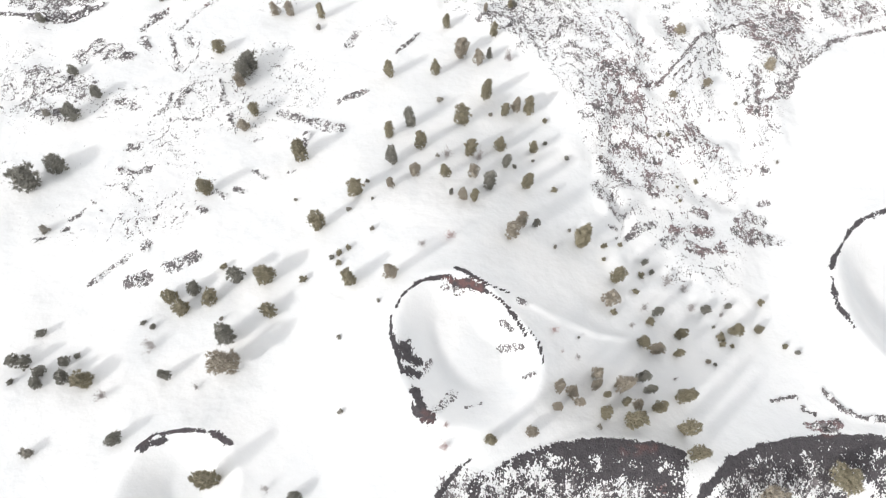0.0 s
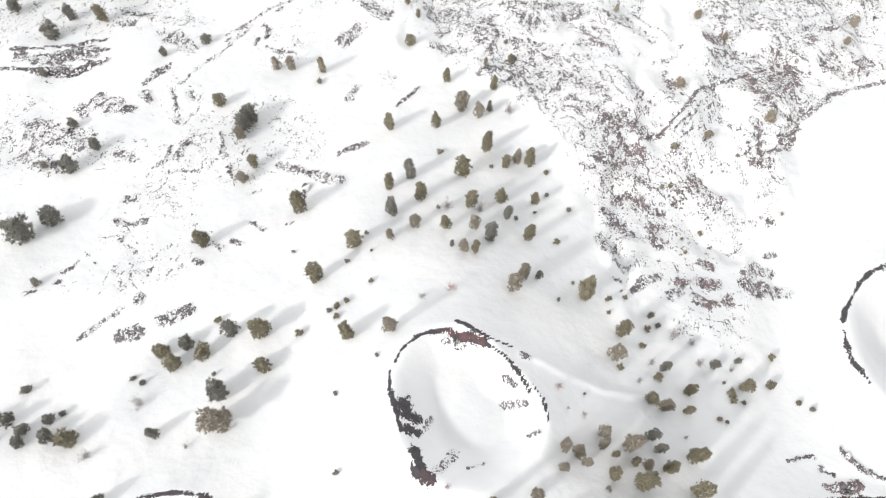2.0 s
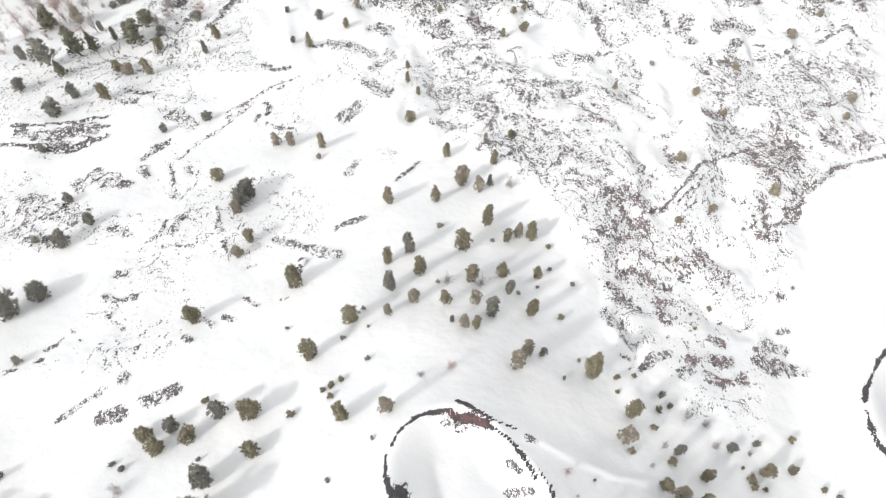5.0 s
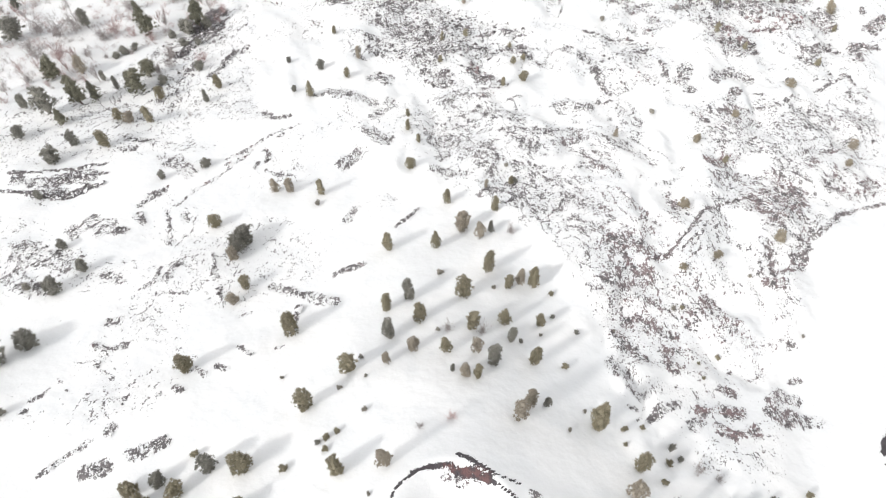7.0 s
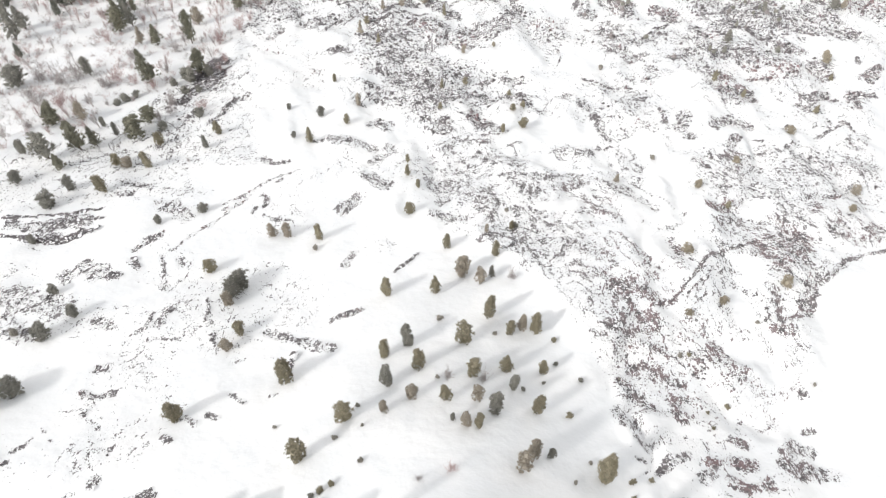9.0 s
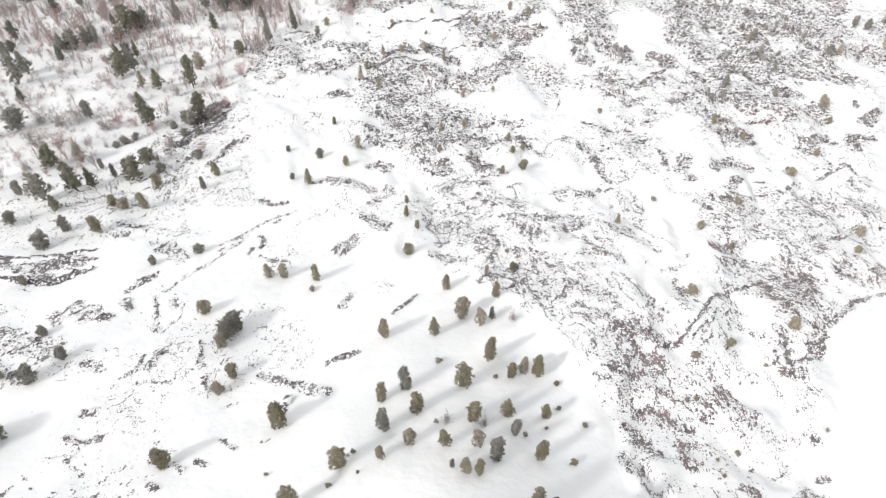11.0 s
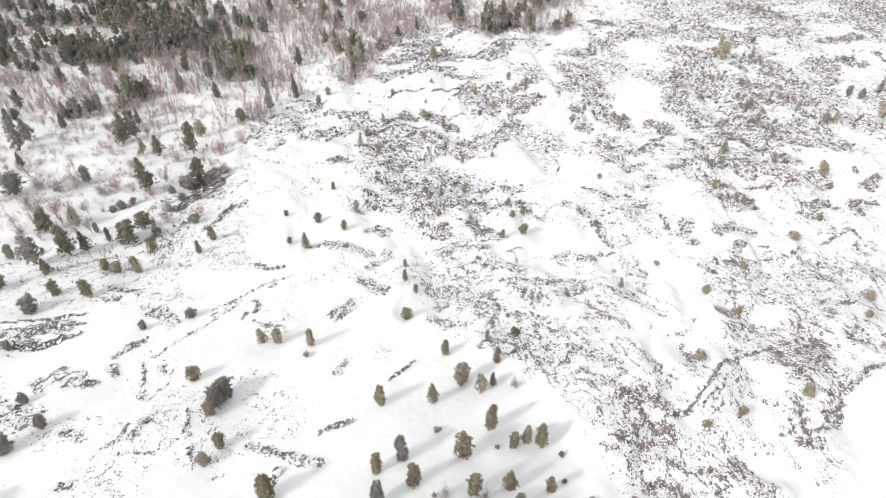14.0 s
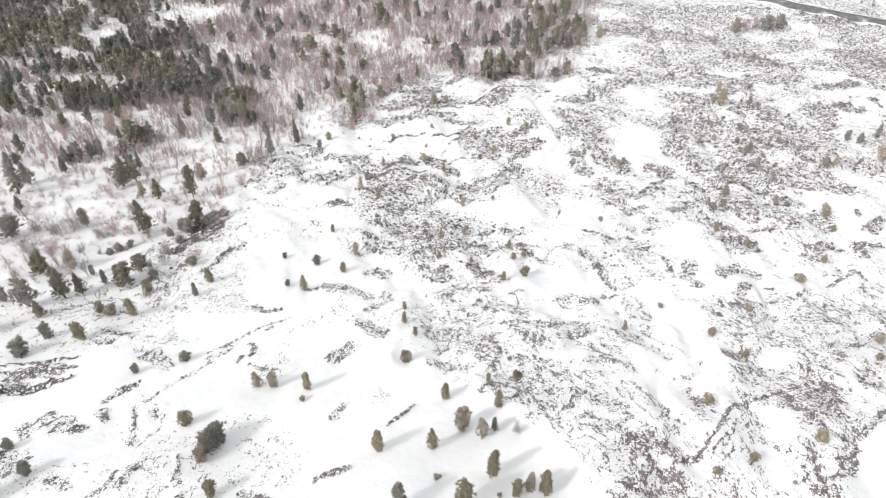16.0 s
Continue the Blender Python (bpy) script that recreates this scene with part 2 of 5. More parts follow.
lava(.4, 12.8, 0, (231.7, 445.1), (271.2, 432.0))
lava(.55, 2.0, 0, (1.4, -3.8), (16.9, -3.9), (31.8, -3.9))
lava(.68, 2.3, 0, (43.2, -2.2), (56.8, -2.2))
lava(.9, 0.5, .1, (61.3, 11.6), (63.3, 8.4), (66.1, 6.7), (69.4, 6.9))
lava(.8, 0.4, 0, (52.3, 9.5), (56.8, 10.3))
lava(.8, 0.5, .2, (57.1, 8.4), (59.1, 7.5))
lava(.85, 1.2, 1, (57.6, 5.5), (60.9, 5.8))
lava(.62, 1.5, 0, (-71.0, 144.3), (-68.9, 153.8), (-63.3, 161.0))
lava(.7, 1.3, 0, (-68.2, 153.8), (-64.3, 159.2))
lava(.55, 1.4, 0, (-68.4, 132.9), (-66.4, 139.6))
lava(.46, 1.5, 0, (-60.9, 135.8), (-55.9, 148.4))
lava(.62, 3.53, 0, (-22.3, 283.6), (-17.0, 277.0), (-11.0, 278.4), (-5.0, 284.3))
lava(.60, 2.64, 0, (2.4, 291.7), (6.3, 301.1))
lava(.55, 4.85, 0, (-23.3, 263.0), (-16.6, 267.4), (-7.1, 268.2), (2.3, 272.0))
lava(.50, 4.15, 0, (-24.3, 245.6), (-15.7, 249.8), (-6.8, 256.0), (2.3, 256.1))
lava(.62, 2.27, 0, (0.0, 250.2), (9.0, 247.8), (13.3, 245.4))
lava(.50, 4.41, 0, (11.9, 269.5), (19.1, 272.4))
lava(1, 0.66, 0, (-5.2, 232.6), (0.1, 234.7), (5.5, 239.3), (8.9, 245.1))
lava(1, 0.65, 0, (2.2, 230.0), (6.5, 233.9), (8.8, 239.7))
lava(.95, 0.54, 0, (-20.7, 226.5), (-15.8, 232.6), (-8.5, 235.6))
lava(.92, 0.42, 0, (-54.8, 220.4), (-52.2, 222.5), (-49.1, 222.4))
lava(.5, 2.90, 0, (-48.8, 215.0), (-46.4, 218.6))
lava(.5, 2.83, 0, (-39.5, 212.7), (-35.3, 210.8), (-28.7, 213.2))
lava(.92, 0.40, 0, (-35.8, 207.5), (-29.4, 211.0))
lava(1, 0.67, 0, (-25.0, 195.9), (-20.4, 197.4), (-16.9, 200.9), (-13.2, 202.7))
lava(1, 0.59, 0, (-20.7, 200.6), (-17.4, 207.7), (-14.5, 209.0))
lava(1, 0.58, 0, (-12.2, 201.1), (-7.4, 201.8))
lava(.6, 2.39, 0, (-14.7, 211.8), (-11.6, 209.8))
lava(.5, 2.74, 0, (-5.8, 212.2), (0.2, 206.0), (2.1, 201.7))
lava(.92, 0.40, 0, (2.1, 209.8), (6.1, 212.5))
lava(.6, 1.92, 0, (-37.6, 199.4), (-35.5, 197.7), (-32.3, 199.3))
lava(.7, 0.56, 0, (-39.3, 187.0), (-37.7, 188.3), (-36.9, 194.7))
lava(.5, 1.85, 0, (-54.0, 184.3), (-52.2, 188.6))
lava(.65, 2.16, 0, (-26.7, 186.0), (-23.0, 185.3), (-20.9, 182.2))
lava(.6, 1.79, 0, (-15.8, 184.3), (-13.1, 184.5))
lava(.8, 0.54, 0, (-26.7, 186.6), (-24.4, 181.9))
lava(.42, 4.74, 0, (-42.3, 193.9), (-28.7, 204.5), (-16.3, 191.2), (-5.4, 196.4))
lava(.38, 5.54, 0, (-1.6, 192.1), (9.1, 183.4), (17.1, 197.7))
lava(.42, 5.28, 0, (8.7, 237.0), (14.2, 215.9))
lava(.45, 4.96, 0, (21.9, 279.5), (19.0, 269.2))
lava(.95, 0.52, 0, (21.0, 285.6), (26.4, 291.1), (30.3, 291.7), (36.4, 289.3))
lava(.95, 0.51, 0, (22.1, 282.2), (30.0, 282.3))
lava(.6, 3.10, 0, (24.7, 235.2), (29.4, 239.4), (31.8, 241.9))
lava(.6, 2.69, 0, (24.2, 214.7), (27.5, 218.2), (28.9, 222.7), (23.7, 221.5))
lava(.6, 1.57, 0, (20.3, 202.7), (24.2, 209.8))
lava(.42, 4.75, 0, (17.5, 239.8), (23.0, 226.8), (31.5, 227.8))
lava(.45, 5.73, 0, (53.2, 275.6), (61.1, 279.3), (66.7, 283.0), (78.1, 296.6))
lava(.42, 5.81, 0, (49.8, 260.9), (53.9, 249.7), (47.6, 238.0))
lava(.5, 3.94, 0, (53.8, 236.0), (56.2, 231.0), (53.1, 225.7))
lava(.56, 4.14, 0, (55.4, 221.1), (60.1, 213.9), (60.6, 207.0), (56.7, 211.9))
lava(.45, 2.86, 0, (46.1, 220.5), (45.8, 211.6), (47.5, 204.2))
lava(.42, 4.15, 0, (50.6, 195.2), (53.7, 188.0), (57.8, 185.9))
lava(.35, 3.39, 0, (30.1, 196.1), (35.9, 190.1))
lava(.62, 3.09, 0, (72.1, 209.7), (75.7, 208.5), (75.2, 203.0))
lava(.95, 0.79, 0, (67.5, 195.3), (70.4, 195.5), (73.2, 199.2))
lava(.95, 0.97, 0, (65.7, 191.9), (70.1, 191.1))
lava(.55, 1.89, 0, (62.6, 186.9), (65.4, 187.1))
lava(.56, 3.74, 0, (90.8, 252.8), (89.9, 241.4), (85.8, 228.1))
lava(.56, 3.02, 0, (85.8, 223.0), (88.3, 217.6), (86.8, 206.0))
lava(.55, 3.46, 0, (90.8, 252.8), (98.2, 254.4), (104.6, 256.7), (110.1, 256.3))
lava(.48, 5.84, 0, (98.5, 281.5), (105.1, 278.6), (111.4, 275.1))
lava(.92, 0.58, 0, (104.6, 304.5), (116.8, 310.2), (129.3, 307.5))
lava(.42, 6.80, 0, (88.2, 301.4), (102.2, 305.4), (115.1, 295.7), (133.2, 303.6))
lava(.6, 3.28, .2, (114.9, 274.9), (122.1, 285.6), (126.0, 289.6))
lava(.52, 5.81, 0, (122.5, 265.5), (129.6, 272.1), (133.3, 269.2), (133.3, 259.8))
lava(.65, 3.09, 0, (129.8, 259.8), (130.0, 254.3))
lava(.6, 3.46, 0, (135.9, 303.7), (135.0, 293.6))
lava(.5, 6.01, 0, (145.3, 308.0), (154.8, 305.1), (161.6, 308.8))
lava(.6, 2.45, 0, (116.4, 242.1), (122.0, 245.3))
lava(.85, 2.09, .2, (110.8, 232.1), (111.9, 226.5))
lava(.7, 2.12, 0, (116.8, 234.2), (119.1, 229.0), (119.4, 227.0))
lava(1, 0.77, 0, (132.9, 252.9), (136.9, 248.9))
lava(.65, 2.03, 0, (134.6, 246.0), (139.9, 248.0))
lava(.5, 4.39, 0, (127.8, 240.1), (130.2, 235.1))
lava(.6, 2.88, 0, (127.9, 237.6), (126.6, 229.3), (133.9, 226.7))
lava(.6, 2.80, 0, (129.6, 226.6), (127.5, 216.8))
lava(.7, 1.57, 0, (122.9, 210.9), (125.8, 212.9))
lava(.6, 2.15, 0, (94.5, 208.7), (98.1, 213.5))
lava(.85, 2.45, 0, (90.7, 194.7), (94.7, 201.2))
lava(.6, 2.39, 0, (82.1, 196.9), (83.4, 192.4))
lava(.6, 3.09, 0, (105.1, 216.2), (107.9, 213.3))
lava(.65, 2.59, 0, (108.1, 208.5), (109.8, 205.3))
lava(.65, 2.44, 0, (98.2, 194.9), (101.4, 190.9))
lava(.7, 2.11, 0, (109.4, 199.5), (110.6, 197.6))
lava(.5, 4.28, 0, (113.5, 197.9), (124.8, 197.8), (130.6, 194.1))
lava(.48, 5.50, 0, (154.7, 268.4), (163.7, 272.3), (154.7, 262.9))
lava(.7, 2.28, 0, (167.6, 275.5), (171.8, 274.3))
lava(.65, 2.83, 0, (169.8, 269.8), (176.0, 270.2))
lava(.9, 1.47, 0, (185.3, 282.0), (186.2, 273.7))
lava(.6, 3.65, 0, (170.2, 295.2), (179.5, 295.8), (189.5, 305.3))
lava(.65, 3.84, 0, (195.6, 312.6), (201.0, 309.8))
lava(.5, 3.67, 0, (148.8, 250.1), (155.1, 253.7))
lava(1, 0.70, 0, (140.6, 207.4), (145.2, 215.0), (150.8, 220.6))
lava(.42, 9.13, 0, (101.0, 264.6), (106.7, 226.5), (107.2, 201.3), (125.0, 202.5))
lava(.6, 1.73, 0, (-33.9, 173.9), (-32.4, 175.8), (-28.7, 173.7))
lava(.62, 2.58, 0, (-17.0, 176.5), (-14.9, 171.1), (-11.7, 175.1))
lava(.62, 2.11, 0, (-17.8, 165.4), (-14.2, 160.5), (-11.6, 157.0))
lava(.62, 2.61, 0, (-10.4, 164.5), (-7.0, 161.3), (-4.5, 160.1))
lava(.7, 1.89, 0, (-8.3, 154.7), (-5.9, 154.0), (-4.4, 156.7))
lava(.6, 1.63, 0, (-0.5, 160.5), (3.6, 163.9), (6.0, 163.4))
lava(.75, 1.13, 0, (10.0, 159.4), (13.3, 161.3))
lava(.55, 1.95, 0, (16.5, 161.0), (21.3, 160.1))
lava(.8, 0.48, 0, (18.7, 158.2), (22.7, 157.7))
lava(.55, 2.79, 0, (-2.7, 148.5), (1.9, 151.8), (8.1, 152.1))
lava(.65, 1.55, 0, (10.5, 152.4), (12.6, 148.4))
lava(.7, 1.23, 0, (21.1, 149.7), (23.2, 147.7))
lava(.5, 2.20, 0, (16.0, 153.4), (20.6, 153.1))
lava(.7, 1.21, 0, (-24.5, 145.5), (-22.2, 145.2))
lava(.55, 1.85, 0, (-20.4, 150.1), (-16.4, 148.1))
lava(.5, 2.70, 0, (-7.1, 145.1), (-4.1, 143.9))
lava(.55, 2.32, 0, (-5.5, 139.4), (-1.1, 138.3), (0.4, 134.6))
lava(.92, 0.43, 0, (-5.3, 135.4), (-3.1, 133.0), (-0.3, 131.4), (1.8, 134.6))
lava(.55, 2.62, 0, (6.4, 143.1), (9.1, 136.9), (11.8, 134.0))
lava(.55, 1.94, 0, (0.4, 126.3), (3.9, 127.5), (7.4, 128.6), (10.2, 130.1))
lava(.52, 1.91, 0, (-0.9, 126.3), (1.8, 123.9))
lava(.55, 2.14, 0, (8.6, 123.8), (12.4, 121.3), (15.1, 121.1), (18.8, 118.0))
lava(.48, 1.94, 0, (-25.7, 127.5), (-22.9, 126.8), (-18.7, 126.6))
lava(.4, 2.31, 0, (-18.3, 136.3), (-15.3, 134.9))
lava(.4, 2.17, 0, (-16.8, 120.5), (-13.2, 125.8))
lava(.7, 0.35, 0, (15.6, 127.8), (19.9, 129.0))
lava(.45, 1.56, 0, (32.9, 151.2), (37.1, 148.8), (38.9, 146.2))
lava(.55, 1.48, 0, (39.2, 143.2), (41.0, 137.5), (42.1, 132.4), (43.3, 131.3))
lava(.5, 1.00, 0, (39.1, 127.6), (43.5, 128.8))
lava(.38, 2.51, 0, (34.5, 125.1), (30.4, 125.0))
lava(.4, 1.95, 0, (44.0, 125.1), (44.9, 120.1))
lava(.3, 3.05, 0, (47.6, 140.8), (51.6, 138.6))
lava(1, 0.41, 0, (39.2, 160.8), (43.0, 159.3))
lava(1, 0.49, 0, (43.6, 158.5), (49.2, 158.0))
lava(.6, 0.50, 0, (50.3, 159.6), (55.1, 156.2))
lava(1, 0.81, 0, (53.4, 150.4), (55.7, 152.0))
lava(1, 0.63, 0, (57.8, 146.4), (58.1, 142.3), (58.3, 139.1))
lava(.42, 2.87, 0, (51.2, 179.8), (55.5, 175.8), (58.6, 174.2))
lava(.45, 1.84, 0, (67.3, 174.7), (76.1, 180.2))
lava(.6, 3.44, .2, (81.9, 182.0), (86.6, 180.1), (93.7, 180.4))
lava(.65, 2.15, .6, (78.9, 167.3), (81.8, 165.9))
lava(.7, 2.10, .7, (78.9, 157.8), (81.9, 159.2), (86.1, 159.5), (86.3, 155.9))
lava(.85, 0.73, .7, (88.0, 164.7), (93.8, 166.6), (98.1, 166.8))
lava(.5, 2.39, .2, (79.2, 154.0), (81.9, 152.6))
lava(.6, 2.25, .2, (90.0, 174.8), (92.1, 171.4))
lava(.6, 2.40, .4, (105.5, 185.1), (110.8, 183.0))
lava(.45, 3.42, .1, (101.2, 173.0), (103.4, 169.8))
lava(.45, 3.09, .1, (113.5, 173.4), (112.7, 168.2))
lava(.8, 0.81, .2, (125.9, 177.6), (124.9, 173.9))
lava(.75, 1.78, .7, (123.4, 164.6), (129.0, 170.4), (130.9, 172.3))
lava(.7, 2.24, .6, (117.3, 157.7), (120.2, 155.9))
lava(.7, 1.64, .6, (114.7, 154.3), (113.9, 149.6))
lava(.5, 2.51, .1, (100.6, 152.7), (103.9, 154.5), (108.6, 156.1))
lava(.65, 1.75, .4, (101.3, 149.3), (102.3, 148.0))
lava(.5, 1.85, 0, (64.9, 143.7), (61.8, 136.1), (63.0, 133.3))
lava(.4, 2.23, 0, (75.1, 142.7), (70.3, 137.8))
lava(.5, 2.27, .1, (78.2, 143.0), (79.9, 139.8))
lava(.75, 1.53, .3, (72.3, 129.6), (76.1, 132.2))
lava(.8, 0.62, 0, (79.9, 132.6), (81.4, 131.2))
lava(.65, 1.77, .4, (71.5, 125.7), (71.3, 121.2))
lava(.6, 1.32, .2, (89.6, 138.5), (91.9, 140.2))
lava(.9, 0.63, .2, (85.9, 128.7), (88.9, 131.4))
lava(.8, 0.67, 0, (97.0, 134.2), (101.9, 138.3), (107.6, 142.0), (108.0, 137.4))
lava(.8, 0.66, 0, (104.9, 133.0), (104.9, 129.0))
lava(.45, 2.45, 0, (80.0, 126.2), (82.6, 127.4))
lava(.48, 3.06, 0, (86.3, 122.2), (89.6, 123.4))
lava(.55, 2.51, .2, (95.1, 121.1), (99.1, 121.1), (102.4, 123.6))
lava(.55, 1.43, 0, (61.5, 122.1), (63.3, 119.5))
lava(.8, 0.59, 0, (65.5, 125.9), (65.4, 123.4))
lava(.6, 1.47, 0, (68.4, 124.6), (69.0, 122.3))
lava(.5, 1.74, 0, (-2.0, 111.9), (0.5, 107.3), (-0.7, 104.0))
lava(.5, 1.88, 0, (-1.8, 99.6), (1.7, 98.1), (4.6, 98.0))
lava(.45, 3.10, 0, (1.8, 111.9), (6.6, 107.3), (7.7, 103.1))
lava(.58, 1.52, 0, (14.5, 114.1), (17.4, 110.9), (19.6, 107.6))
lava(.56, 1.56, 0, (16.6, 115.2), (22.1, 113.1), (27.5, 114.8), (32.4, 113.7))
lava(.6, 1.54, .3, (26.7, 109.9), (30.6, 110.5), (33.3, 111.6))
lava(.55, 1.23, 0, (31.9, 104.6), (34.2, 101.3), (36.6, 98.6))
lava(.7, 0.49, .4, (36.6, 103.8), (38.3, 100.9), (38.4, 96.8))
lava(.95, 0.29, .5, (37.0, 91.9), (38.3, 89.4), (39.6, 86.4), (41.4, 83.3), (44.1, 82.0))
lava(.45, 1.82, 0, (35.2, 111.7), (38.2, 110.8))
lava(.45, 1.82, 0, (40.7, 110.7), (42.0, 108.5))
lava(.6, 0.33, 0, (43.8, 113.2), (47.0, 108.6), (49.3, 106.2), (51.5, 103.3))
lava(.4, 1.53, 0, (44.6, 106.4), (47.3, 103.2))
lava(.5, 1.44, 0, (10.3, 107.5), (11.2, 101.1), (9.7, 97.2))
lava(.6, 1.12, 0, (7.1, 90.1), (9.4, 91.1), (12.2, 91.8))
lava(.6, 1.03, 0, (13.4, 93.3), (15.1, 92.5))
lava(.5, 1.34, 0, (13.5, 87.7), (16.5, 90.6))
lava(.45, 1.86, 0, (19.8, 94.6), (24.3, 94.5))
lava(.48, 1.80, 0, (25.5, 88.3), (28.4, 86.5), (30.7, 87.5))
lava(.42, 1.76, 0, (20.7, 84.9), (22.9, 85.7))
lava(.45, 1.72, 0, (25.2, 80.9), (28.1, 79.8), (30.2, 79.4))
lava(.8, 0.44, .5, (20.9, 83.1), (22.1, 84.3))
lava(.65, 1.17, .7, (31.8, 79.6), (33.1, 77.2), (35.1, 75.3))
lava(.92, 0.46, .8, (32.1, 78.1), (34.5, 75.1), (35.0, 71.5))
lava(.55, 1.64, .4, (36.5, 77.3), (39.6, 75.2), (41.5, 73.7))
lava(1, 0.46, .8, (39.0, 72.3), (42.0, 73.6), (43.2, 73.4))
lava(1, 0.44, .2, (43.2, 73.4), (45.4, 76.1), (47.7, 78.9), (50.7, 82.2), (53.4, 85.7), (56.3, 87.8), (61.9, 90.0), (64.9, 91.4))
lava(.8, 0.30, .1, (46.3, 74.7), (49.3, 78.3), (51.3, 79.3), (53.9, 83.2))
lava(.7, 0.30, .1, (47.6, 73.3), (50.5, 75.6), (50.4, 78.4))
lava(.7, 1.37, .3, (35.3, 70.0), (38.2, 70.9), (39.6, 69.5))
lava(.6, 1.35, .2, (35.9, 67.3), (39.2, 67.4))
lava(.5, 1.55, 0, (30.4, 66.9), (32.8, 68.4))
lava(.5, 1.32, 0, (31.5, 64.2), (33.4, 65.7))
lava(.65, 1.69, .8, (60.4, 104.4), (61.8, 102.4), (64.9, 105.9))
lava(.6, 1.65, .3, (60.7, 98.4), (63.6, 99.5), (65.2, 98.6))
lava(.6, 1.37, .3, (64.4, 97.6), (66.3, 95.8))
lava(.72, 1.85, .8, (65.9, 90.9), (67.1, 89.0), (64.6, 87.0))
lava(.7, 1.88, .5, (69.3, 91.8), (69.7, 89.2))
lava(.65, 2.20, .4, (72.9, 97.4), (74.8, 95.5), (71.9, 89.0))
lava(.75, 1.92, .5, (75.2, 93.4), (76.7, 92.5), (74.5, 88.0))
lava(.7, 1.58, .6, (65.9, 85.4), (69.1, 84.4), (72.9, 88.2))
lava(.5, 1.58, 0, (74.2, 83.8), (73.6, 80.0))
lava(.6, 1.53, .1, (72.0, 78.5), (70.0, 72.6))
lava(.6, 1.25, .4, (68.2, 74.0), (69.4, 72.0))
lava(.6, 1.11, .4, (65.6, 70.5), (67.4, 71.1))
lava(.7, 1.12, .3, (64.1, 75.8), (64.2, 72.6))
lava(.75, 0.86, .2, (64.2, 72.6), (63.8, 69.9))
lava(.65, 1.21, .5, (62.2, 68.0), (63.1, 67.3), (64.5, 67.9))
lava(.6, 0.98, 0, (61.9, 73.8), (62.0, 71.8))
lava(.6, 1.27, .6, (47.9, 90.1), (49.0, 87.2))
lava(.8, 0.38, 0, (57.4, 82.6), (58.9, 81.5))
lava(.6, 0.31, 0, (54.8, 79.1), (57.5, 78.2))
lava(1, 0.61, .8, (87.1, 107.1), (90.8, 107.8))
lava(.6, 1.32, .5, (82.2, 101.7), (84.8, 103.1))
lava(.55, 1.43, 0, (84.0, 96.1), (83.8, 94.1))
lava(.7, 0.40, 0, (75.9, 80.0), (78.6, 83.0), (80.9, 84.0))
lava(.55, 1.32, .1, (32.4, 62.9), (35.9, 64.0), (38.3, 62.7))
lava(.6, 1.08, .1, (33.5, 59.3), (35.7, 59.1), (38.2, 58.5))
lava(.5, 1.58, 0, (42.5, 61.2), (45.8, 61.5), (49.5, 63.0))
lava(.55, 1.60, 0, (49.7, 61.8), (51.3, 60.8))
lava(.6, 1.30, 0, (36.3, 57.2), (39.4, 56.3), (41.4, 55.8))
lava(.5, 1.11, 0, (44.0, 57.8), (46.3, 58.6))
lava(.5, 0.86, 0, (36.6, 53.0), (40.7, 52.7), (44.1, 53.1))
lava(.5, 1.48, 0, (39.3, 50.9), (39.8, 48.6))
lava(.5, 1.67, 0, (30.8, 55.5), (32.5, 53.3), (34.1, 50.9))
lava(.48, 1.61, 0, (28.6, 49.1), (29.6, 46.9))
lava(.62, 1.19, 0, (30.5, 43.6), (31.8, 42.6))
lava(.5, 0.97, 0, (29.2, 40.1), (30.6, 39.7))
lava(.5, 1.18, 0, (32.1, 37.7), (34.5, 39.6), (37.9, 41.0))
lava(.42, 2.06, 0, (53.0, 58.6), (54.6, 56.3))
lava(.5, 1.40, 0, (61.4, 55.9), (62.2, 55.3))
lava(.4, 1.13, 0, (55.8, 51.9), (56.1, 49.5))
lava(.6, 1.14, 0, (61.6, 47.8), (62.7, 48.3))
lava(.5, 1.55, 0, (56.2, 43.8), (58.8, 45.0), (60.3, 43.9))
lava(.62, 1.52, .4, (55.2, 40.9), (56.7, 39.4), (59.0, 40.5))
lava(.6, 1.29, 0, (46.9, 45.4), (49.3, 44.5))
lava(.62, 1.25, .8, (41.6, 39.9), (45.0, 40.8), (49.0, 40.5))
lava(.65, 1.44, .7, (44.3, 37.4), (46.2, 35.5), (48.6, 36.7), (50.6, 36.8))
lava(.5, 1.20, 0, (39.7, 36.9), (41.0, 38.1))
lava(.5, 1.54, 0, (59.4, 39.4), (61.7, 40.0))
lava(.48, 1.33, 0, (-32.8, 128.6), (-27.1, 128.5), (-21.3, 127.5), (-16.9, 125.5))
lava(.45, 2.18, 0, (-18.6, 113.2), (-14.4, 110.1))
lava(.4, 1.56, 0, (-22.5, 100.2), (-19.3, 105.5))
lava(1, 0.50, 0, (-72.8, 143.8), (-70.3, 150.8), (-67.3, 158.3), (-62.9, 165.2))
lava(.95, 0.51, 0, (-70.8, 154.7), (-67.3, 161.8))
lava(1, 0.41, 0, (-70.9, 143.9), (-67.7, 150.1), (-64.4, 156.7))
lava(1, 0.56, 0, (-93.4, 89.0), (-88.0, 88.7), (-83.2, 88.2), (-79.7, 88.0), (-77.9, 90.0), (-75.4, 91.5), (-72.9, 93.0))
lava(1, 0.51, 0, (-94.1, 95.0), (-89.4, 95.5), (-84.9, 96.3), (-80.3, 97.0), (-77.2, 98.7), (-74.9, 99.5))
